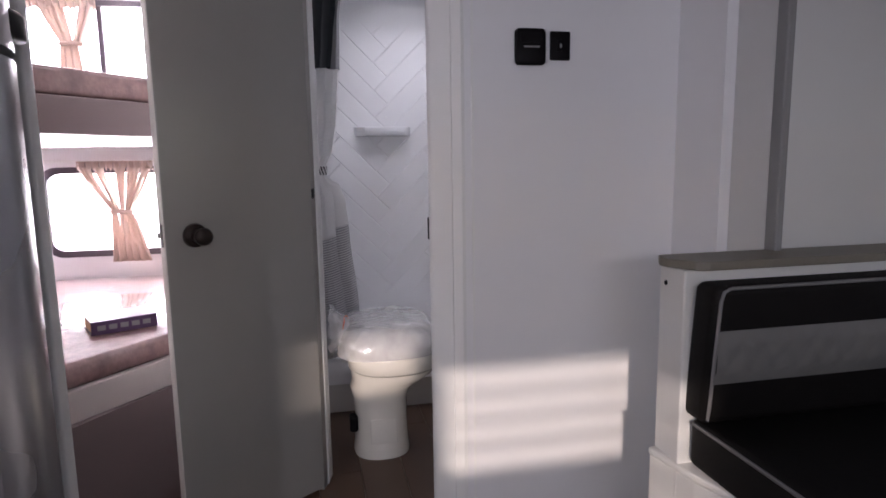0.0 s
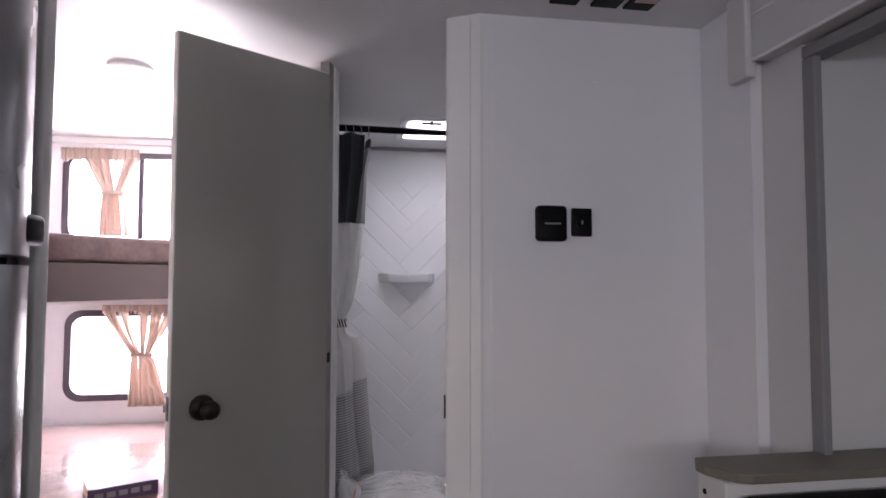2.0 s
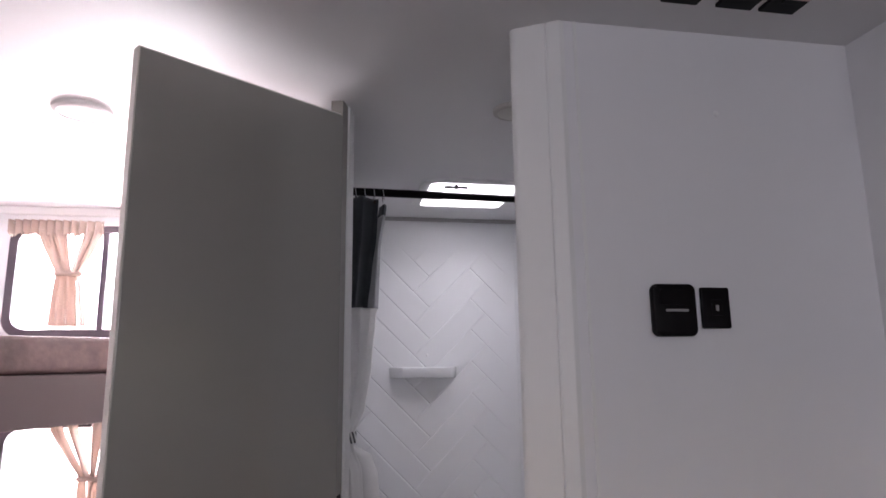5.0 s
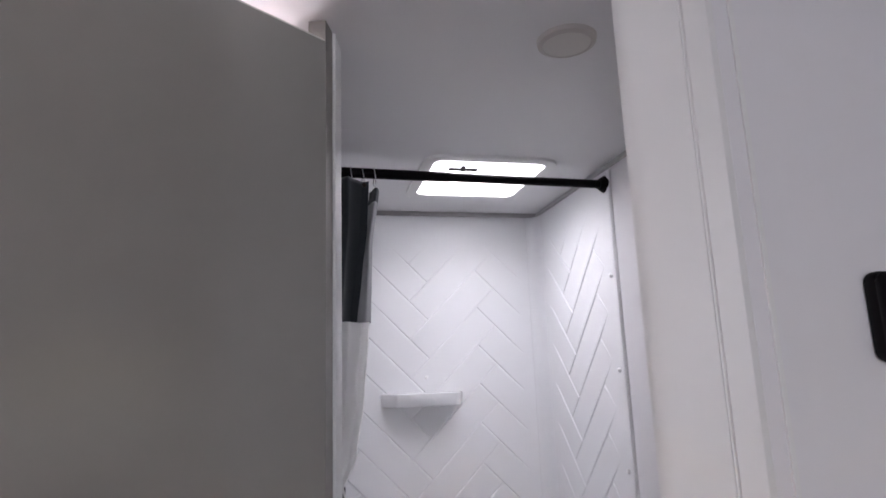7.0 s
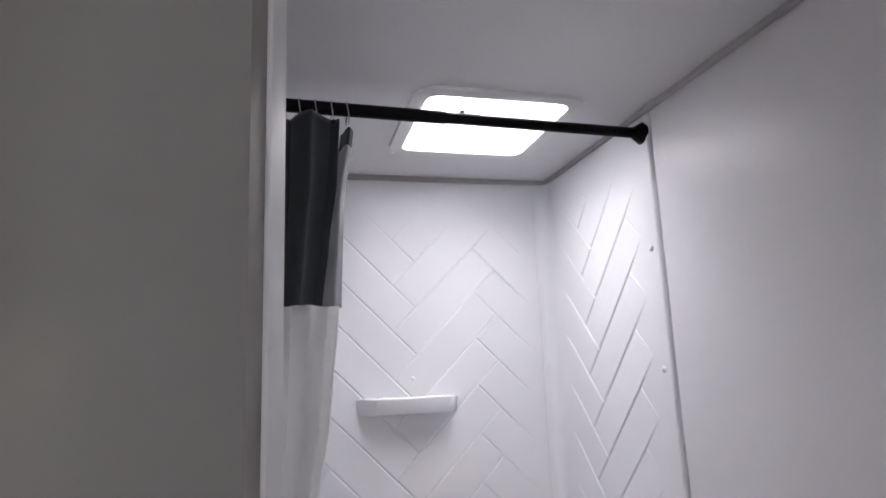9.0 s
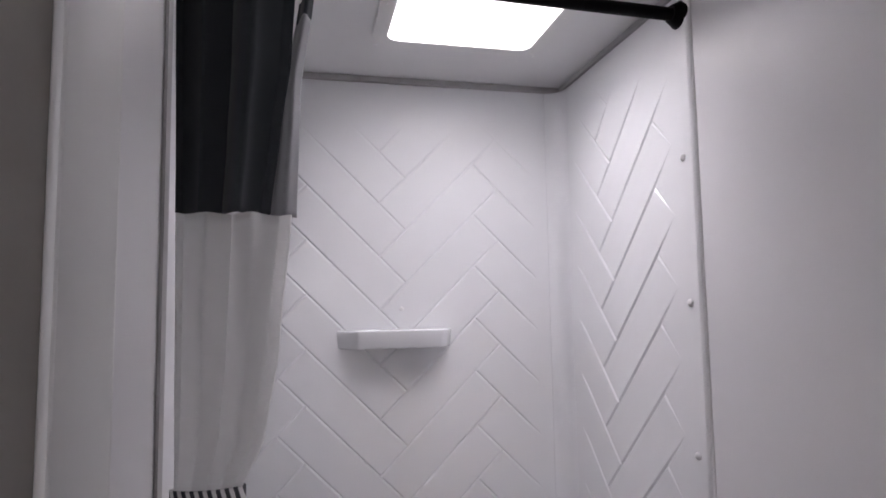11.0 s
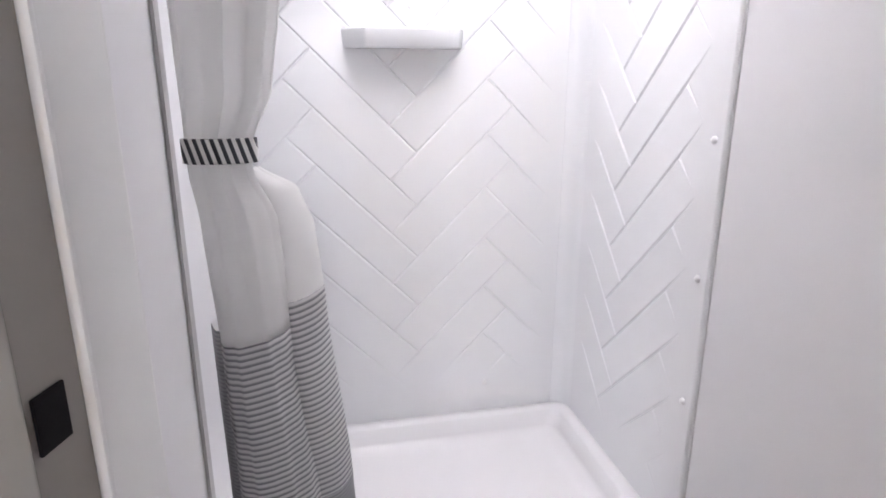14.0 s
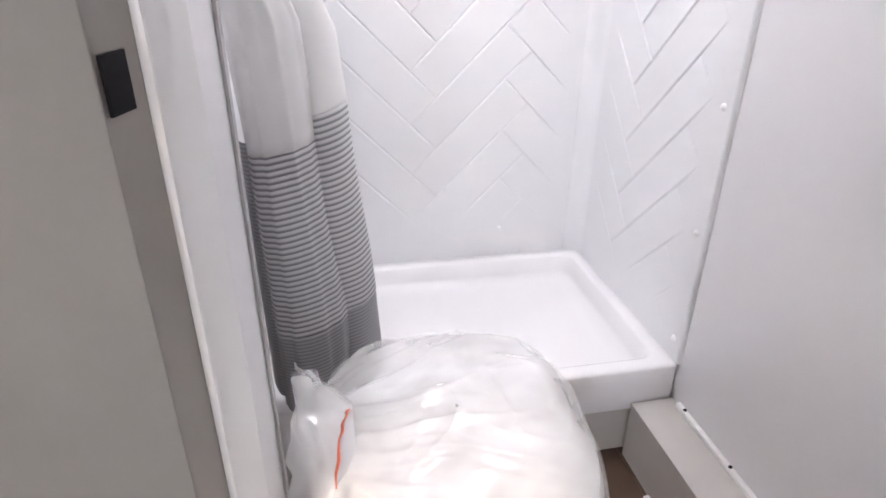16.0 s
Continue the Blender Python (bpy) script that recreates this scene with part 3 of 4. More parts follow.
for nm, z0, z1, z2, lab in (("upper_bunk", 1.205, 1.308, 1.385, "upper"), ("lower_bunk", 0.405, 0.50, 0.575, "lower")):
    bk = thing(nm, lab + " bunk with a pale board and a brown mattress", "bunk bed", "bunks at the rear", at=(-1.3, 2.3, z0))
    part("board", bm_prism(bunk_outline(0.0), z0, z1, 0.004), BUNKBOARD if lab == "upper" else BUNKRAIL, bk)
    part("mattress", bm_prism(bunk_outline(0.006), z1 + 0.0005, z2, 0.016, 3), MATTRESS, bk, "brown mattress in shiny plastic wrap", smooth=60)
plinth = thing("bunk_plinth", "dark storage front under the lower bunk", "bunk base", at=(-1.3, 2.3, 0))
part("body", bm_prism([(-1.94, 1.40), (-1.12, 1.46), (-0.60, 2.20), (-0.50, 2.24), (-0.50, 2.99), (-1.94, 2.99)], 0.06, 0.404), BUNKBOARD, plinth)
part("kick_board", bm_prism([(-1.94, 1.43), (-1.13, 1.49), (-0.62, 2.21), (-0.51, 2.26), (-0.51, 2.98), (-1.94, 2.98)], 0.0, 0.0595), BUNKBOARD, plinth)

book = thing("book", "thick book with a dark purple cover lying on the mattress", "book", at=(-1.062, 1.967, 0.5755))
part("cover", bm_box(-0.10, 0.10, -0.075, 0.075, 0.0, 0.004, 0.001), COVER, book)
part("pages", bm_box(-0.096, 0.096, -0.070, 0.072, 0.004, 0.040, 0.001), PAGES, book, "tan page block")
part("top_cover", bm_box(-0.10, 0.10, -0.075, 0.075, 0.040, 0.044, 0.001), COVER, book)
part("spine", bm_box(-0.10, 0.10, -0.079, -0.074, 0.0, 0.044, 0.002), COVER, book, "dark spine")
for k in range(5):
    part("lettering", bm_box(-0.082 + 0.034 * k, -0.058 + 0.034 * k, -0.0803, -0.079, 0.014, 0.030), PRINT, book, "pale bar of lettering")
for o in book.children:
    o.data.transform(Matrix.Translation(book.location))
book.rotation_euler.z = radians(27)


def bunk_window(name, hole, mullion, label):
    x0, x1, z0, z1 = hole
    w = thing(name, label, "window", kind="structure", at=((x0 + x1) / 2, 3.006, z0))
    outer, inner = rounded(x0 - 0.02, x1 + 0.02, z0 - 0.02, z1 + 0.02, 0.075, 8), rounded(x0 + 0.012, x1 - 0.012, z0 + 0.012, z1 - 0.012, 0.055, 8)
    rings = [[(x, y, z) for x, z in o] for o, y in ((outer, 3.0055), (outer, 2.996), (inner, 2.992), (inner, 3.03), (outer, 3.03))]
    part("frame", bm_loft(rings, caps=False), FRAME, w, "dark rounded frame", smooth=40)
    part("mullion", bm_box(mullion - 0.012, mullion + 0.012, 3.000, 3.028, z0 + 0.012, z1 - 0.012, 0.003), FRAME, w)
    for a, b in ((x0, mullion - 0.013), (mullion + 0.013, x1)):
        g = part("pane", bm_box(a + 0.001, b - 0.001, 3.014, 3.018, z0 + 0.001, z1 - 0.001), GLASS, w)
        g.visible_shadow = False


bunk_window("window_1", UPPER, -1.345, "upper bunk window with a dark rounded frame")
bunk_window("window_2", LOWER, -1.02, "lower bunk window with a dark rounded frame")
solo("trim", bm_box(-1.945, -0.50, 2.990, 3.0055, 1.925, H - 0.0005, 0.004), TRIM, "pale cove strip between ceiling and rear wall", "trim", kind="structure")
solo("trim", bm_box(-1.945, -0.50, 2.994, 3.0055, 1.135, 1.150, 0.003), TRIM, "pale strip above the lower bunk window", "trim", kind="structure")


def gathered(name, label, x0, x1, z1, head, strands, wx, wz, ww, bx0, bx1, z0, split, seed):
    """A window curtain bunched on a wire: a ruffled heading, strands that run to the tie, and a tail below it."""
    rnd = random.Random(seed)
    c = thing(name, label, "curtain", "bunk window curtains", at=((x0 + x1) / 2, 2.965, z1))

    def sheet(nm, edges, nz, nu, ruffle, lab=""):
        """edges(k) gives left, right and height at k from 0 (top) to 1."""
        bm, ph, rows = bmesh.new(), rnd.uniform(0, 6), []
        for j in range(nz + 1):
            lo, hi, z = edges(j / nz)
            rows.append([bm.verts.new((lo + (hi - lo) * i / nu + 0.003 * math.sin(11 * z + ph), 2.966 - ruffle * math.sin(2 * math.pi * i / nu * max(1, round((hi - lo) / 0.03)) + ph) - 0.008 * math.sin(math.pi * i / nu),
                                       z + (0.010 * math.sin(i * 1.9 + ph) * (j / nz) if nm == "heading" else 0))) for i in range(nu + 1)])
        for r0, r1 in zip(rows, rows[1:]):
            for i in range(nu):
                bm.faces.new((r0[i], r0[i + 1], r1[i + 1], r1[i]))
        o = part(nm, bm, CURT, c, lab, smooth=80)
        o.modifiers.new("thickness", "SOLIDIFY").thickness = 0.0015

    sheet("heading", lambda k: (x0 - 0.004, x1 + 0.004, z1 + 0.012 - (head + 0.012) * k), 6, 60, 0.011, "ruffled heading")
    for a, b, wa, wb in strands:
        def edges(k, a=a, b=b, wa=wa, wb=wb):
            e = k ** 1.15
            lo0, hi0 = x0 + (x1 - x0) * a, x0 + (x1 - x0) * b
            lo1, hi1 = wx - ww / 2 + ww * wa, wx - ww / 2 + ww * wb
            return lo0 + (lo1 - lo0) * e, hi0 + (hi1 - hi0) * e, z1 - head * 0.6 + (wz - z1 + head * 0.6) * k
        sheet("fold", edges, 18, 10, 0.007)
    for a, b in split:
        def tail(k, a=a, b=b):
            e = k ** 0.6
            lo, hi = wx - ww / 2 + (bx0 - wx + ww / 2) * e, wx + ww / 2 + (bx1 - wx - ww / 2) * e
            return lo + (hi - lo) * a, lo + (hi - lo) * b, wz + (z0 - wz) * k
        sheet("tail", tail, 16, 12, 0.008)
    part("tie", bm_tube([(wx + (ww / 2 + 0.004) * math.cos(t), 2.962 + 0.016 * math.sin(t), wz + 0.004) for t in [2 * math.pi * k / 16 for k in range(17)]], 0.009, 8), CURT, c, "beige tie band", smooth=60)
    part("wire", bm_tube([(x0 - 0.03, 2.975, z1), (x1 + 0.35, 2.975, z1)], 0.003, 8), TRIM, c, "white curtain wire")


gathered("window_curtain", "beige curtain tied at the upper bunk window", -1.69, -1.345, 1.885, 0.05, [(0.30, 0.46, 0.0, 0.34), (0.44, 0.62, 0.20, 0.62), (0.80, 0.90, 0.52, 0.82), (0.89, 1.0, 0.72, 1.0)],
         -1.462, 1.675, 0.085, -1.515, -1.385, 1.472, [(0, 0.48), (0.47, 0.80), (0.84, 1.0)], 3)
gathered("window_curtain", "beige curtain tied at the lower bunk window", -1.49, -1.16, 1.130, 0.025, [(0, 0.16, 0, 0.25), (0.22, 0.34, 0.22, 0.42), (0.50, 0.64, 0.42, 0.62), (0.66, 0.84, 0.6, 0.82), (0.86, 1.0, 0.8, 1.0)],
         -1.312, 0.895, 0.085, -1.372, -1.19, 0.655, [(0, 0.30), (0.33, 1.0)], 5)
lamp = thing("ceiling_lamp", "round flat white ceiling lamp over the bunks", "ceiling lamp", at=(-1.05, 1.92, H))
part("bezel", bm_lathe([(0, 0), (0, 0.07), (0.008, 0.068), (0.012, 0.058), (0.010, 0.056), (0.010, 0)], (-1.05, 1.92, H), (0, 0, -1), 32), TRIM, lamp, smooth=40)
part("lens", bm_lathe([(0.0101, 0), (0.0101, 0.055), (0.013, 0.03), (0.014, 0)], (-1.05, 1.92, H), (0, 0, -1), 32), LID, lamp, "milky lens", smooth=40)

# ---- bathroom fixtures ----
lamp = thing("ceiling_lamp", "round flat unlit ceiling lamp in the bathroom", "ceiling lamp", at=(0.031, 1.76, H))
part("bezel", bm_lathe([(0, 0), (0, 0.055), (0.008, 0.053), (0.012, 0.045), (0.010, 0.043), (0.010, 0)], (0.031, 1.76, H), (0, 0, -1), 32), BOXLAM, lamp, smooth=40)
part("lens", bm_lathe([(0.0101, 0), (0.0101, 0.043), (0.013, 0.024), (0.014, 0)], (0.031, 1.76, H), (0, 0, -1), 32), EDGE, lamp, "pale grey lens", smooth=40)

hatch = thing("roof_hatch", "white roof hatch with a frosted pane over the shower", "roof hatch", at=(0.088, 2.592, H))
hx0, hx1, hy0, hy1 = HATCH
rings = []
for out, z in ((0.032, H - 0.0005), (0.030, H - 0.008), (0.004, H - 0.010), (-0.002, H - 0.008), (-0.002, H + 0.075), (0.028, H + 0.075)):
    rings.append([(x, y, z) for x, y in rounded(hx0 - out, hx1 + out, hy0 - out, hy1 + out, 0.03 + max(out, 0), 5)])
part("frame", bm_loft(rings, caps=False), TRIM, hatch, smooth=40)
pane = part("pane", bm_box(hx0, hx1, hy0, hy1, H + 0.035, H + 0.039), FROST, hatch, "frosted pane")
pane.visible_shadow = False
part("latch", bm_box(-0.005, 0.088, 2.565, 2.577, H + 0.020, H + 0.028, 0.003), BLACK, hatch, "dark latch handle")
part("latch_knob", bm_box(0.036, 0.048, 2.561, 2.581, H + 0.018, H + 0.0345, 0.003), BLACK, hatch)
for x in (hx0 - 0.018, hx1 + 0.018):
    for y in (hy0 - 0.018, hy1 + 0.018, (hy0 + hy1) / 2):
        part("screw", bm_lathe([(0, 0), (0, 0.004), (0.002, 0.003), (0.003, 0)], (x, y, H - 0.009), (0, 0, -1), 8), SCREW, hatch)

solo("trim", bm_box(-0.462, 0.449, 2.990, 3.004, H - 0.016, H - 0.0005, 0.003), GREYTRIM, "grey cove strip above the shower panel", "trim", kind="structure")
solo("trim", bm_box(0.436, 0.4485, 1.40, 2.989, H - 0.014, H - 0.0005, 0.003), GREYTRIM, "grey cove strip along the bathroom side wall", "trim", kind="structure")

solo("trim", bm_box(0.4474, 0.4489, 2.4014, 2.4033, 0.25, H - 0.015), SEALANT, "thin grey sealant edge of the shower panel", "trim", kind="structure")

# shower pan on its riser
pan = thing("shower_pan", "white acrylic shower pan with a raised rim", "shower pan", at=(0, 2.7, 0.13))
px0, px1, py0, py1 = -0.460, 0.4475, 2.406, 3.004
rings = []
for ins, z, r in ((0.002, 0.135, 0.012), (0.0, 0.140, 0.012), (0.0, 0.240, 0.012), (0.006, 0.247, 0.012), (0.034, 0.247, 0.03), (0.042, 0.243, 0.035),
                  (0.052, 0.205, 0.045), (0.062, 0.196, 0.05), (0.10, 0.193, 0.05)):
    rings.append([(x, y, z) for x, y in rounded(px0 + ins, px1 - ins, py0 + ins, py1 - ins, r, 6)])
part("tray", bm_loft(rings), PAN, pan, smooth=50)
drain = part("drain", bm_lathe([(0, 0), (0, 0.042), (0.003, 0.041), (0.004, 0.034), (0.002, 0.030), (0.002, 0)], (-0.006, 2.635, 0.193), (0, 0, 1), 28), CHROME, pan, "chrome drain ring", smooth=40)
part("plug", bm_lathe([(0.0021, 0), (0.0021, 0.022), (0.005, 0.018), (0.0055, 0)], (-0.006, 2.635, 0.193), (0, 0, 1), 24), GREYTRIM, drain, "grey plug")
solo("shower_riser", bm_box(-0.46, 0.4475, 2.424, 2.99, 0.0, 0.134), BOXLAM, "pale grey riser under the shower pan", "riser", kind="structure")

# step box along the side wall
step = thing("step_box", "warm grey laminate box along the bathroom wall", "box", at=(0.40, 2.0, 0))
part("top", bm_box(0.344, 0.4475, 1.42, 2.404, 0.146, 0.155, 0.001), BOXLAM, step)
part("front", bm_box(0.345, 0.356, 1.42, 2.404, 0.0, 0.1455), BOXLAM, step)
for nm, x0, x1, y0, y1, z in (("wall_strip", 0.436, 0.4480, 2.02, 2.375, 0.1555), ("floor_strip", 0.328, 0.343, 1.95, 2.27, 0.0)):
    st = thing(nm, "thin white plastic strip with dark screws", "trim strip", "white strips at the step", at=(x0, y0, z))
    part("strip", bm_box(x0, x1, y0, y1, z, z + 0.012, 0.003), TRIM, st)
    for k in (0.08, 0.55):
        part("screw", bm_lathe([(0, 0), (0, 0.0045), (0.0015, 0.004), (0.002, 0)], ((x0 + x1) / 2, y1 - k * (y1 - y0), z + 0.012), (0, 0, 1), 10), BLACK, st, "dark screw")

# soap shelf
sh = thing("soap_shelf", "moulded white soap shelf on the shower panel", "shelf", at=(-0.03, 2.98, 1.29))
sb = bmesh.new()
outl = [(-0.180, 2.999), (-0.150, 2.958), (-0.130, 2.940), (0.085, 2.940), (0.100, 2.955), (0.120, 2.999)]
top = [sb.verts.new((x, y, 1.297)) for x, y in outl]
low = [sb.verts.new((x * 0.97 - 0.001, y + (2.999 - y) * 0.16, 1.250)) for x, y in outl]
sb.faces.new(top)
sb.faces.new(low[::-1])
for i in range(len(outl)):
    j = (i + 1) % len(outl)
    sb.faces.new((low[i], low[j], top[j], top[i]))
bmesh.ops.recalc_face_normals(sb, faces=sb.faces)
bmesh.ops.bevel(sb, geom=sb.edges[:], offset=0.005, segments=3, affect="EDGES", profile=0.5)
part("shelf", sb, ACRYLIC, sh, smooth=50)

# curtain rod
rod = thing("curtain_rod", "black shower curtain rod with round end flanges", "curtain rod", at=(0, 2.43, 1.905))
ROD = [(-0.462, 2.405, 1.908), (0.4485, 2.432, 1.905)]
rd = (Vector(ROD[1]) - Vector(ROD[0])).normalized()
part("bar", bm_tube([Vector(ROD[0]), Vector(ROD[1])], 0.0125, 18), BLACK, rod, smooth=60)
part("sleeve", bm_tube([Vector(ROD[0]) + rd * 0.001, Vector(ROD[0]) + rd * 0.42], 0.0142, 18), BLACK, rod, smooth=60)
for p, d in ((ROD[0], rd), (ROD[1], -rd)):
    part("flange", bm_lathe([(0, 0), (0, 0.027), (0.006, 0.027), (0.014, 0.022), (0.024, 0.0165), (0.024, 0)], p, d, 28), BLACK, rod, smooth=50)


# shower curtain, tied back
def lerp_table(rows, z):
    rows = sorted(rows)
    if z <= rows[0][0]:
        return rows[0][1]
    for (a, va), (b, vb) in zip(rows, rows[1:]):
        if z <= b:
            k = (z - a) / (b - a)
            k = k * k * (3 - 2 * k) * 0.5 + k * 0.5
            return va + (vb - va) * k
    return rows[-1][1]


CL = [(0.27, -0.412), (0.8, -0.420), (0.98, -0.429), (1.06, -0.437), (1.09, -0.437), (1.5, -0.443), (1.88, -0.452)]
CR = [(0.27, -0.272), (0.46, -0.272), (0.80, -0.306), (0.98, -0.318), (1.055, -0.345), (1.09, -0.345), (1.17, -0.310), (1.30, -0.290), (1.5, -0.274), (1.88, -0.274)]
TOPR = [(1.495, -0.306), (1.62, -0.292), (1.75, -0.276), (1.88, -0.270)]
CA = [(0.27, 0.0012), (0.8, 0.0018), (1.0, 0.004), (1.055, 0.006), (1.09, 0.007), (1.2, 0.012), (1.5, 0.024), (1.88, 0.033)]
CB = [(0.27, 0.055), (0.8, 0.050), (1.0, 0.034), (1.05, 0.010), (1.2, 0.0), (1.88, 0.0)]


def curtain_sheet(z0, z1, left, right, amp, pleats, ycen, phase=0.0, nu=64, nz=34, bulge=CB):
    """Cloth in pleats above the tie, and in a full round lobe below it."""
    bm = bmesh.new()
    rows = []
    for j in range(nz + 1):
        z = z0 + (z1 - z0) * j / nz
        l, r, a, b = lerp_table(left, z), lerp_table(right, z), lerp_table(amp, z), lerp_table(bulge, z)
        row = []
        for i in range(nu + 1):
            s = i / nu
            w = math.sin(2 * math.pi * pleats * s + phase + 0.5 * math.sin(3.1 * z + 5 * s))
            x = l + (r - l) * (s + 0.018 * math.sin(4 * math.pi * pleats * s + 2 * phase))
            y = ycen + a * w * (0.75 + 0.25 * math.sin(7 * s + 2.2 * z)) - b * (math.sin(math.pi * s) ** 0.7 - 0.6)
            y += 0.006 * noise.noise((x * 18, z * 5, phase))
            sway = 0.20 * (x + 0.34) * min(1.0, max(0.0, (1.02 - z) / 0.15))
            row.append(bm.verts.new((x, y, z + sway)))
        rows.append(row)
    for r0, r1 in zip(rows, rows[1:]):
        for i in range(nu):
            bm.faces.new((r0[i], r0[i + 1], r1[i + 1], r1[i]))
    return bm


cur = thing("shower_curtain", "shower curtain with charcoal top and pinstriped lower part, tied back", "shower curtain", at=(-0.36, 2.41, 1.88))
LR = [(0.27, -0.208), (0.46, -0.218), (0.80, -0.250), (0.95, -0.262), (1.02, -0.284), (1.055, -0.340)]
LL = [(0.27, -0.33), (0.8, -0.345), (1.055, -0.37)]
for nm, z0, z1, mat, lab, right in (("charcoal_top", 1.500, 1.880, GREYCLOTH, "charcoal cloth top", TOPR), ("white_middle", 0.795, 1.5005, WHITECLOTH, "plain white cloth", CR),
                                    ("striped_lower", 0.45, 0.7955, STRIPED, "white cloth with dark pinstripes", CR), ("hem", 0.275, 0.4505, HEMCLOTH, "grey hem", CR)):
    o = part(nm, curtain_sheet(z0, z1, CL, right, CA, 2.4, 2.385, 0.6), mat, cur, lab, smooth=80)
    o.modifiers.new("thickness", "SOLIDIFY").thickness = 0.0016
for nm, z0, z1, mat, lab in (("white_lobe", 0.835, 1.055, WHITECLOTH, "plain white cloth"), ("striped_lobe", 0.46, 0.8355, STRIPED, "white cloth with dark pinstripes"), ("hem_lobe", 0.275, 0.4605, HEMCLOTH, "grey hem")):
    o = part(nm, curtain_sheet(z0, z1, LL, LR, CA, 1.0, 2.425, 2.4), mat, cur, lab, smooth=80)
    o.modifiers.new("thickness", "SOLIDIFY").thickness = 0.0016
RL, RR = [(1.5, -0.312), (1.70, -0.292), (1.86, -0.266)], [(1.5, -0.268), (1.70, -0.263), (1.86, -0.243)]
for nm, z0, z1, mat, lab in (("charcoal_return", 1.500, 1.822, REVERSE, "pale reverse of the cloth"), ("charcoal_tip", 1.8225, 1.860, GREYCLOTH, "folded charcoal corner")):
    o = part(nm, curtain_sheet(z0, z1, RL, RR, CA, 0.8, 2.418, 1.1, nu=24), mat, cur, lab, smooth=80)
    o.modifiers.new("thickness", "SOLIDIFY").thickness = 0.0016
# striped cloth in shade: the darkness is put into the grey hem material
o = part("striped_reverse", curtain_sheet(0.30, 0.815, [(0.3, -0.432), (0.82, -0.438)], [(0.3, -0.37), (0.82, -0.385)], CA, 1.3, 2.43, 0.3, nu=24), HEMCLOTH, cur, "reverse of the striped cloth, its shade put into a grey", smooth=80)
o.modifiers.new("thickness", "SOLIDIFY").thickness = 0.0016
tie = bm_loft([[(-0.389 + (0.0495 + e) * math.cos(t), 2.392 + (0.019 + e) * math.sin(t), z) for t in [2 * math.pi * k / 40 for k in range(40)]]
               for z, e in ((1.067, 0.0), (1.068, 0.003), (1.102, 0.003), (1.103, 0.0))], caps=False)
part("tie_band", tie, TIEBAND, cur, "black and white striped tie band", smooth=60)
for k in range(7):
    x = -0.445 + 0.032 * k
    yk = 2.405 + (x + 0.462) * 0.0296
    part("ring", bm_tube([(x + 0.002 * math.sin(2 * t), yk + 0.0185 * math.cos(t), 1.898 + 0.026 * math.sin(t)) for t in [2 * math.pi * q / 20 for q in range(21)]], 0.0014, 6), CHROME, cur, "thin metal ring")
for x in (-0.415, -0.338, -0.285):
    part("eyelet", bm_lathe([(0, 0.003), (0, 0.006), (0.002, 0.006), (0.002, 0.003)], (x, 2.374, 1.862), (0, -1, 0), 12), BRONZE, cur, "small dark eyelet")

# toilet, wrapped in a plastic bag
def ring(cx, cy, rx, ry, z, n=36, power=2.4, front=1.0):
    out = []
    for k in range(n):
        t = 2 * math.pi * k / n
        c, s = math.cos(t), math.sin(t)
        f = (abs(c) ** power + abs(s) ** power) ** (-1 / power)
        out.append((cx + rx * f * c * (front if c > 0 else 1), cy + ry * f * s, z))
    return out


TY = 2.045
toilet = thing("toilet", "cream ceramic caravan toilet on a tapered pedestal", "toilet", at=(-0.17, TY, 0))
ped = [ring(-0.175, TY, 0.108, 0.115, 0.0), ring(-0.175, TY, 0.110, 0.117, 0.012), ring(-0.175, TY, 0.104, 0.112, 0.05), ring(-0.175, TY, 0.100, 0.108, 0.14),
       ring(-0.176, TY, 0.104, 0.110, 0.22), ring(-0.172, TY, 0.118, 0.122, 0.265), ring(-0.150, TY, 0.130, 0.145, 0.295, front=1.08), ring(-0.135, TY, 0.152, 0.165, 0.322, front=1.1), ring(-0.130, TY, 0.158, 0.172, 0.342, front=1.1)]
part("pedestal", bm_loft(ped), CERAMIC, toilet, smooth=60)
rimb = [ring(-0.130, TY, 0.161, 0.176, 0.346, front=1.1), ring(-0.130, TY, 0.167, 0.182, 0.352, front=1.1), ring(-0.130, TY, 0.169, 0.184, 0.40, front=1.1), ring(-0.130, TY, 0.166, 0.181, 0.408, front=1.1)]
part("bowl_rim", bm_loft(rimb), CERAMIC, toilet, smooth=60)
part("seat", bm_loft([ring(-0.130, TY, 0.163, 0.178, 0.4085, front=1.1), ring(-0.130, TY, 0.167, 0.182, 0.413, front=1.1), ring(-0.130, TY, 0.166, 0.181, 0.424, front=1.1)]), LID, toilet, "white seat", smooth=60)
part("lid", bm_loft([ring(-0.130, TY, 0.165, 0.180, 0.4245, front=1.1), ring(-0.130, TY, 0.167, 0.182, 0.432, front=1.1), ring(-0.130, TY, 0.157, 0.172, 0.446, front=1.1), ring(-0.130, TY, 0.097, 0.116, 0.452, front=1.1)]), LID, toilet, "white closed lid", smooth=60)
part("access_cover", bm_box(-0.225, -0.125, TY - 0.112, TY - 0.105, 0.06, 0.16, 0.004), CERAMIC, toilet, "small square access cover", smooth=40)
part("foot_pedal", bm_box(-0.300, -0.268, TY - 0.07, TY - 0.02, 0.10, 0.16, 0.008), BLACK, toilet, "dark foot pedal")

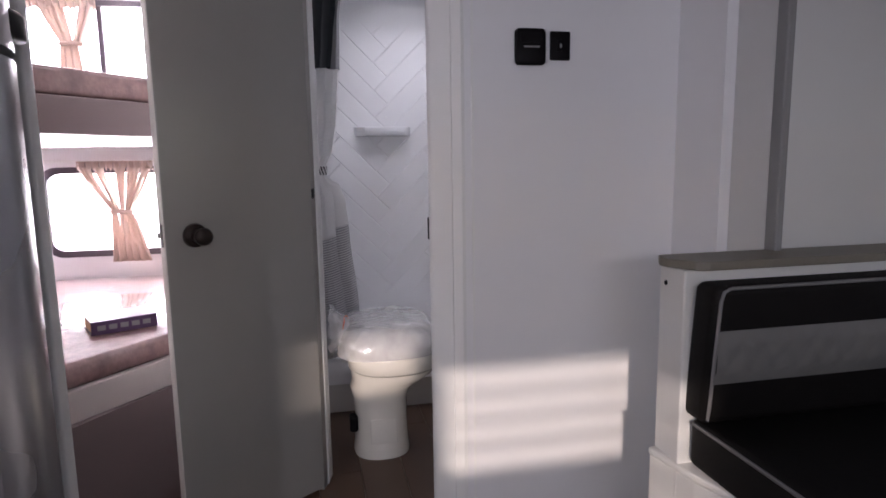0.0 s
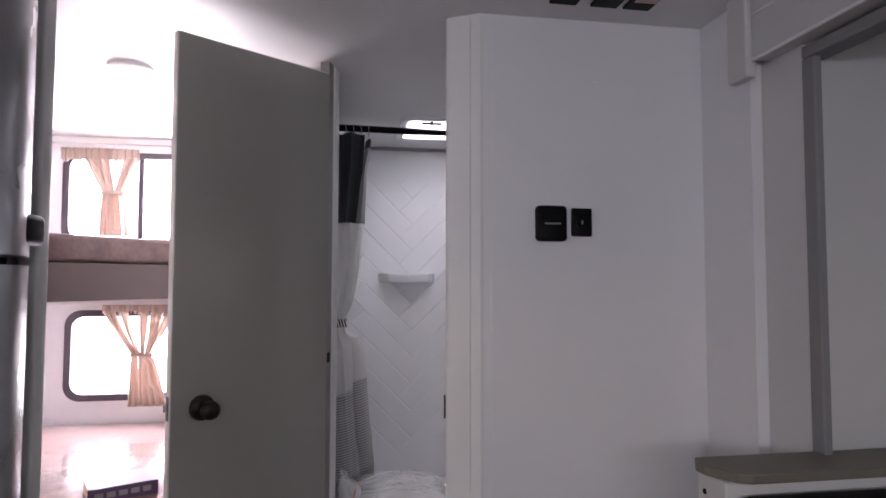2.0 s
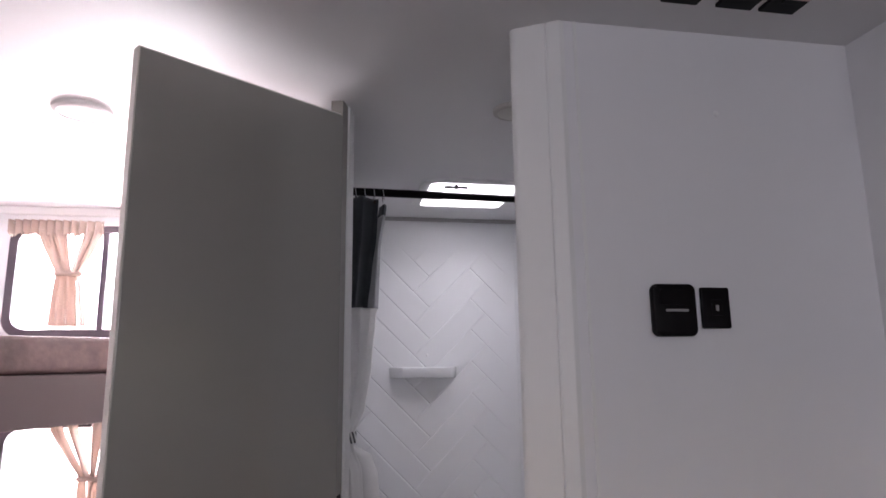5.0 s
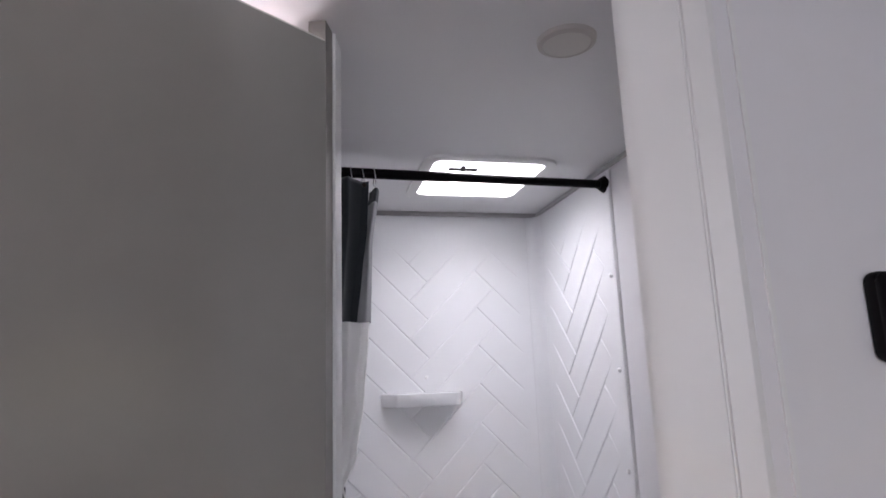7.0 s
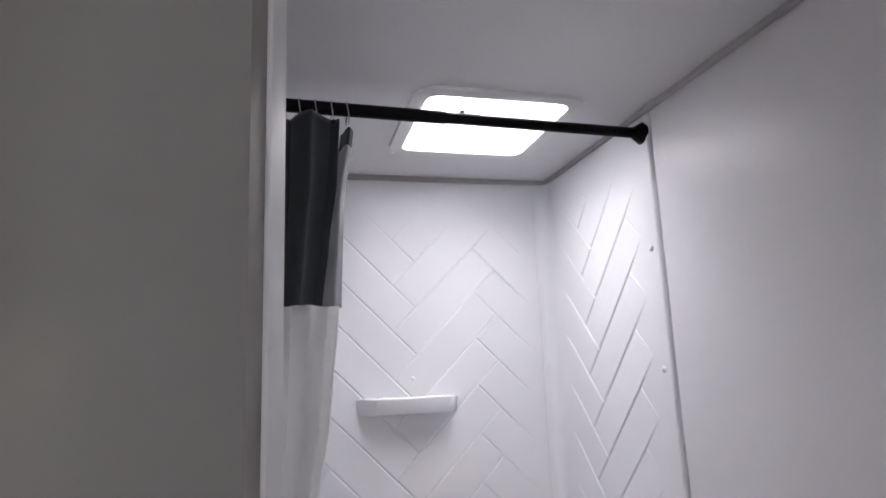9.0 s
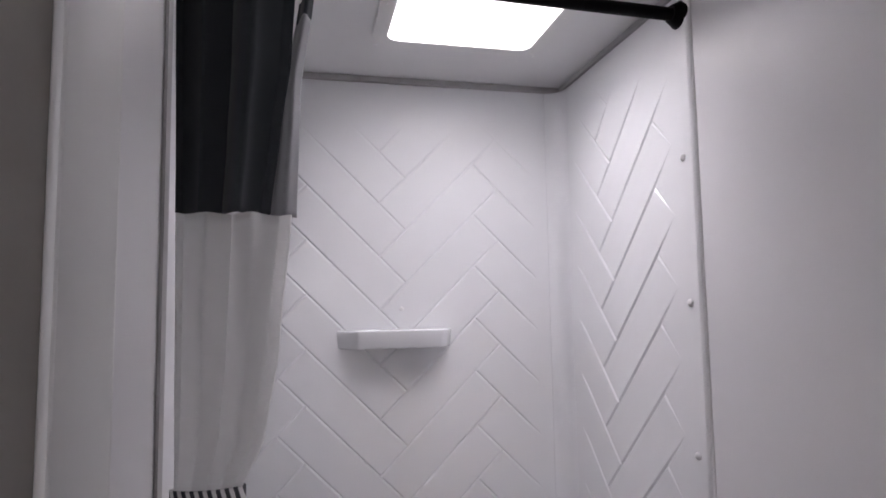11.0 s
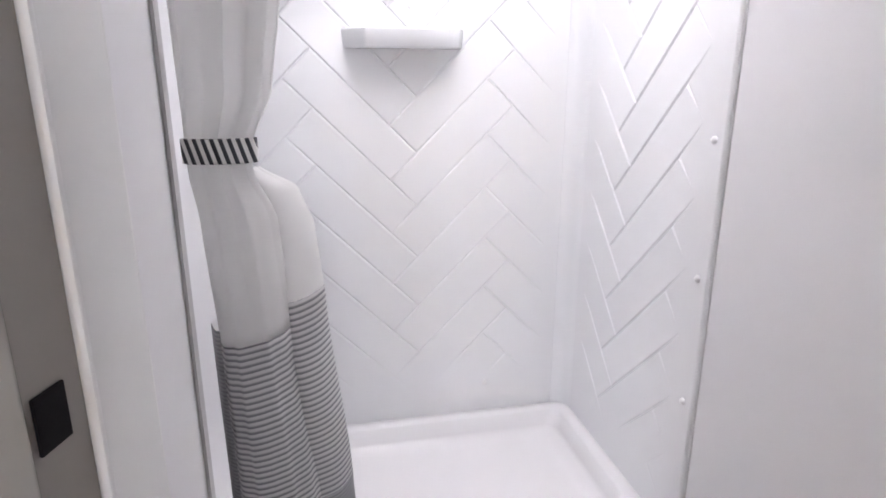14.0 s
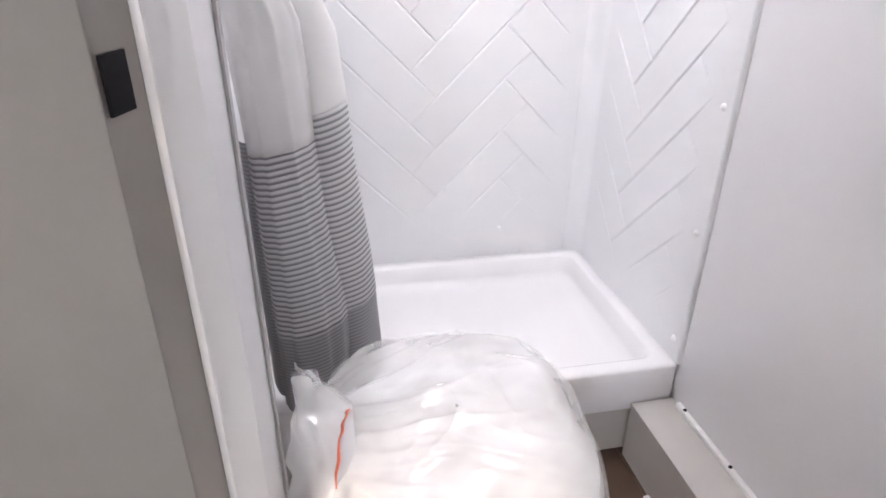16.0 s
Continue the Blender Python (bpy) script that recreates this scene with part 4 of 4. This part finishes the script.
bag = thing("plastic_bag", "crumpled clear plastic bag pulled over the toilet lid", "plastic bag", at=(-0.17, TY, 0.40))
bb = bmesh.new()
rows = []
NB = 200
for j in range(91):
    k = 1 - (1 - j / 90) ** 2.2
    zz = 0.412 + 0.112 * math.sin(k * math.pi / 2) ** 0.9
    sc = math.cos(k * math.pi / 2) ** 0.34 if k < 1 else 0.0
    row = []
    for x, y, _ in ring(-0.148, TY + 0.022, 0.206, 0.216, 0, n=NB, power=3.0, front=1.0):
        dx, dy = x + 0.148, y - TY
        q = Vector((-0.148 + dx * max(sc, 0.02), TY + dy * max(sc, 0.02), zz))
        q.x += 0.022 * max(0.0, -dx / 0.206) ** 2 * (1 - sc * 0.5)
        warp = q + 0.035 * Vector((noise.noise(q * 6), noise.noise(q * 6 + Vector((4, 0, 0))), 0))
        fan = math.atan2(warp.y - TY - 0.01, warp.x + 0.42) * 0.42
        reach = (Vector((warp.x + 0.42, warp.y - TY, 0))).length
        cr = noise.noise(q * 4.5) * 0.013
        for fu, fr, hgt, off in ((9, 4.0, 0.0036, 0), (19, 7.0, 0.0016, 7), (6, 12.0, 0.0034, 13)):
            n_ = noise.noise(Vector((fan * fu + off, reach * fr, q.z * 5 + off)))
            cr += hgt * max(0.0, 1 - 2.6 * abs(n_)) ** 2
        out = Vector((dx, dy, 0)).normalized() * cr * (0.5 + 0.5 * min(1, 4 * k)) * min(1, 1.6 * sc) ** 2 + Vector((0, 0, cr * min(1, 1.2 * k)))
        row.append(bb.verts.new(q + out))
    rows.append(row)
for r0, r1 in zip(rows, rows[1:]):
    for i in range(NB):
        bb.faces.new((r0[i], r0[(i + 1) % NB], r1[(i + 1) % NB], r1[i]))
bb.faces.new(rows[-1])
part("sheet", bb, FILM, bag, smooth=60)
knot = bmesh.new()
rows = []
for j in range(14):
    k = j / 13
    row = []
    for i in range(30):
        t = 2 * math.pi * i / 30
        q = Vector((-0.285 - 0.075 * k, TY + 0.01 + (0.06 + 0.06 * k) * math.sin(t), 0.490 + (0.040 + 0.05 * k) * math.cos(t)))
        q += Vector((noise.noise(q * 40), noise.noise(q * 40 + Vector((9, 0, 0))), noise.noise(q * 35 + Vector((0, 7, 0))))) * 0.022 * k
        q.x = max(q.x, -0.4575)
        row.append(knot.verts.new(q))
    rows.append(row)
for r0, r1 in zip(rows, rows[1:]):
    for i in range(30):
        knot.faces.new((r0[i], r0[(i + 1) % 30], r1[(i + 1) % 30], r1[i]))
part("gathered_end", knot, FILM, bag, "ruffled gathered end", smooth=80)
part("tape", bm_tube([(-0.312 + 0.0022 * k + 0.0015 * math.sin(4.1 * k), TY - 0.092 + 0.011 * k, 0.503 + 0.046 * math.sin(0.24 * k + 0.15) + 0.003 * math.sin(7 * k)) for k in range(14)], [0.0008 + 0.0016 * abs(math.sin(2.3 * k)) for k in range(14)], 6), ORANGE, bag, "thin orange-red tape")

# ---- moulded herringbone panels ----
LT, WT = 0.2525, 0.0691


def clip(poly, u0, u1, z0, z1):
    for axis, lim, sign in ((0, u0, 1), (0, u1, -1), (1, z0, 1), (1, z1, -1)):
        out = []
        for a, b in zip(poly, poly[1:] + poly[:1]):
            da, db = sign * (a[axis] - lim), sign * (b[axis] - lim)
            if da >= 0:
                out.append(a)
            if da * db < 0:
                k = da / (da - db)
                out.append((a[0] + (b[0] - a[0]) * k, a[1] + (b[1] - a[1]) * k))
        poly = out
        if len(poly) < 3:
            return []
    return poly


def area(p):
    return 0.5 * sum(a[0] * b[1] - a[1] * b[0] for a, b in zip(p, p[1:] + p[:1]))


def inset_poly(p, g):
    """Shrinks a convex outline that runs anticlockwise by g."""
    out = []
    for a, b, c in zip(p[-1:] + p[:-1], p, p[1:] + p[:1]):
        d0, d1 = (Vector(b) - Vector(a)).normalized(), (Vector(c) - Vector(b)).normalized()
        n0, n1 = Vector((-d0.y, d0.x)), Vector((-d1.y, d1.x))
        m = n0 + n1
        out.append(tuple(Vector(b) + m * (g / max(0.25, m.dot(n0)))))
    return out


def fade(v, lo, hi, soft):
    return max(0.0, min(1.0, min((v - lo) / soft, (hi - v) / soft)))


def herringbone(parent, place, u0, u1, z0, z1, apex, zk, mask, mat):
    """Tiles of a moulded panel; the joints between them fade out towards the panel's margins."""
    g, deep = 0.0042, 0.0033
    for m in range(-2, 3):
        for k in range(-16, 16):
            z = zk + 2 * WT * k
            s = apex + 2 * LT * m
            zp = z + LT
            for quad in ([(s - WT, z - WT), (s, z - 2 * WT), (s + LT, z - 2 * WT + LT), (s + LT - WT, z - WT + LT)],
                         [(s + LT - WT, zp - WT), (s + 2 * LT - WT, zp - WT - LT), (s + 2 * LT, zp - LT), (s + LT, zp)]):
                p = clip(quad, u0, u1, z0, z1)
                clean = [q for i, q in enumerate(p) if (Vector(q) - Vector(p[i - 1])).length > 0.002]
                if len(clean) < 3 or abs(area(clean)) < 6e-5:
                    continue
                if area(clean) < 0:
                    clean.reverse()
                inn = inset_poly(clean, g)
                if area(inn) < 2e-5 or any((Vector(a) - Vector(b)).length > 0.05 for a, b in zip(clean, inn)):
                    inn = [tuple(Vector(q) * 0.9 + 0.1 * Vector((sum(c[0] for c in clean) / len(clean), sum(c[1] for c in clean) / len(clean)))) for q in clean]
                bm = bmesh.new()
                outer, inner = [], []
                for i in range(len(clean)):
                    j = (i + 1) % len(clean)
                    steps = max(1, int((Vector(clean[j]) - Vector(clean[i])).length / 0.05))
                    for q in range(steps):
                        f = q / steps
                        uo = [clean[i][c] + (clean[j][c] - clean[i][c]) * f for c in (0, 1)]
                        ui = [inn[i][c] + (inn[j][c] - inn[i][c]) * f for c in (0, 1)]
                        outer.append(bm.verts.new(place(uo[0], uo[1], deep * mask(*uo))))
                        inner.append(bm.verts.new(place(ui[0], ui[1], 0)))
                bm.faces.new(inner)
                for i in range(len(outer)):
                    j = (i + 1) % len(outer)
                    bm.faces.new((outer[i], outer[j], inner[j], inner[i]))
                ob = new("tile", finish(bm, "tile", mat))
                ob.parent = parent


back_panel = thing("shower_wall_panel", "white moulded shower wall panel with herringbone joints", "shower panel", "shower wall panels")
part("sheet", bm_box(-0.461, 0.4485, 3.0045, 3.0058, 0.20, H - 0.002), ACRYLIC, back_panel)
side_panel = thing("shower_wall_panel", "white moulded side shower panel with a screwed flange", "shower panel", "shower wall panels")
part("sheet", bm_box(0.4472, 0.4485, 2.420, 3.0, 0.20, H - 0.002), ACRYLIC, side_panel)
cove = [(0.3965 + 0.045 * math.cos(radians(a)), 2.9545 + 0.045 * math.sin(radians(a))) for a in range(0, 91, 10)] + [(0.3965, 3.0035), (0.4465, 3.0035), (0.4465, 2.9545)]
part("corner_cove", bm_prism(cove, 0.246, H - 0.016), ACRYLIC, side_panel, "rounded inside corner", smooth=40)
part("flange", bm_prism([(0.4488, 2.4036), (0.4482, 2.4037), (0.4450, 2.4052), (0.4424, 2.4085), (0.4410, 2.4118), (0.4410, 2.4135), (0.4488, 2.4135)], 0.248, H - 0.016), ACRYLIC, side_panel, "rounded front flange", smooth=12)
for z in (1.628, 1.355, 1.079, 0.819, 0.56, 0.30):
    part("screw_cap", bm_lathe([(0, 0), (0, 0.0075), (0.003, 0.007), (0.006, 0.004), (0.0065, 0)], (0.4415, 2.436, z), (-1, 0, 0), 16), SCREW, side_panel, "white screw cap", smooth=50)
part("screw_cap", bm_lathe([(0, 0), (0, 0.0065), (0.003, 0.006), (0.005, 0)], (-0.012, 3.0, 1.348), (0, -1, 0), 16), SCREW, back_panel, "white screw cap", smooth=50)
part("screw_cap", bm_lathe([(0, 0), (0, 0.0065), (0.003, 0.006), (0.005, 0)], (0.19, 3.0, 0.335), (0, -1, 0), 16), SCREW, back_panel, "white screw cap", smooth=50)
herringbone(back_panel, lambda u, z, d: (u, 3.0 + d, z), -0.461, 0.3960, 0.2465, H - 0.017, 0.0, 1.691,
            lambda u, z: fade(u, -0.42, 0.345, 0.03) * fade(z, 0.36, 1.82, 0.10), ACRYLIC)
herringbone(side_panel, lambda u, z, d: (0.4415 + d, 3.0 - u, z), 0.0460, 0.588, 0.2465, H - 0.017, 0.277, 1.407,
            lambda u, z: fade(u, 0.10, 0.500, 0.02) * fade(z, 0.33, 1.84, 0.08), ACRYLIC)

# ---- floor planks ----
PW, PL = 0.152, 1.22
plank_mesh = finish(bm_box(0, PW - 0.0012, 0, PL - 0.0012, -0.004, 0.0, 0.0008, 1), "plank", FLOOR)
for i in range(23):
    for j in range(6):
        x, y = -1.94 + PW * i, -2.62 + PL * j - (0.41 * i) % PL * 0.9
        y1 = y + PL
        if x + PW > 1.66:
            continue
        a, b = max(y, -2.395), min(y1, 2.995)
        if b - a < 0.05:
            continue
        if b - a > PL - 0.001:
            ob = new("plank", plank_mesh)
            ob.location = (x, y, 0)
        else:
            ob = new("plank", finish(bm_box(0, PW - 0.0012, 0, b - a - 0.0012, -0.004, 0.0, 0.0008, 1), "plank", FLOOR))
            ob.location = (x, a, 0)
        ob.parent = floor
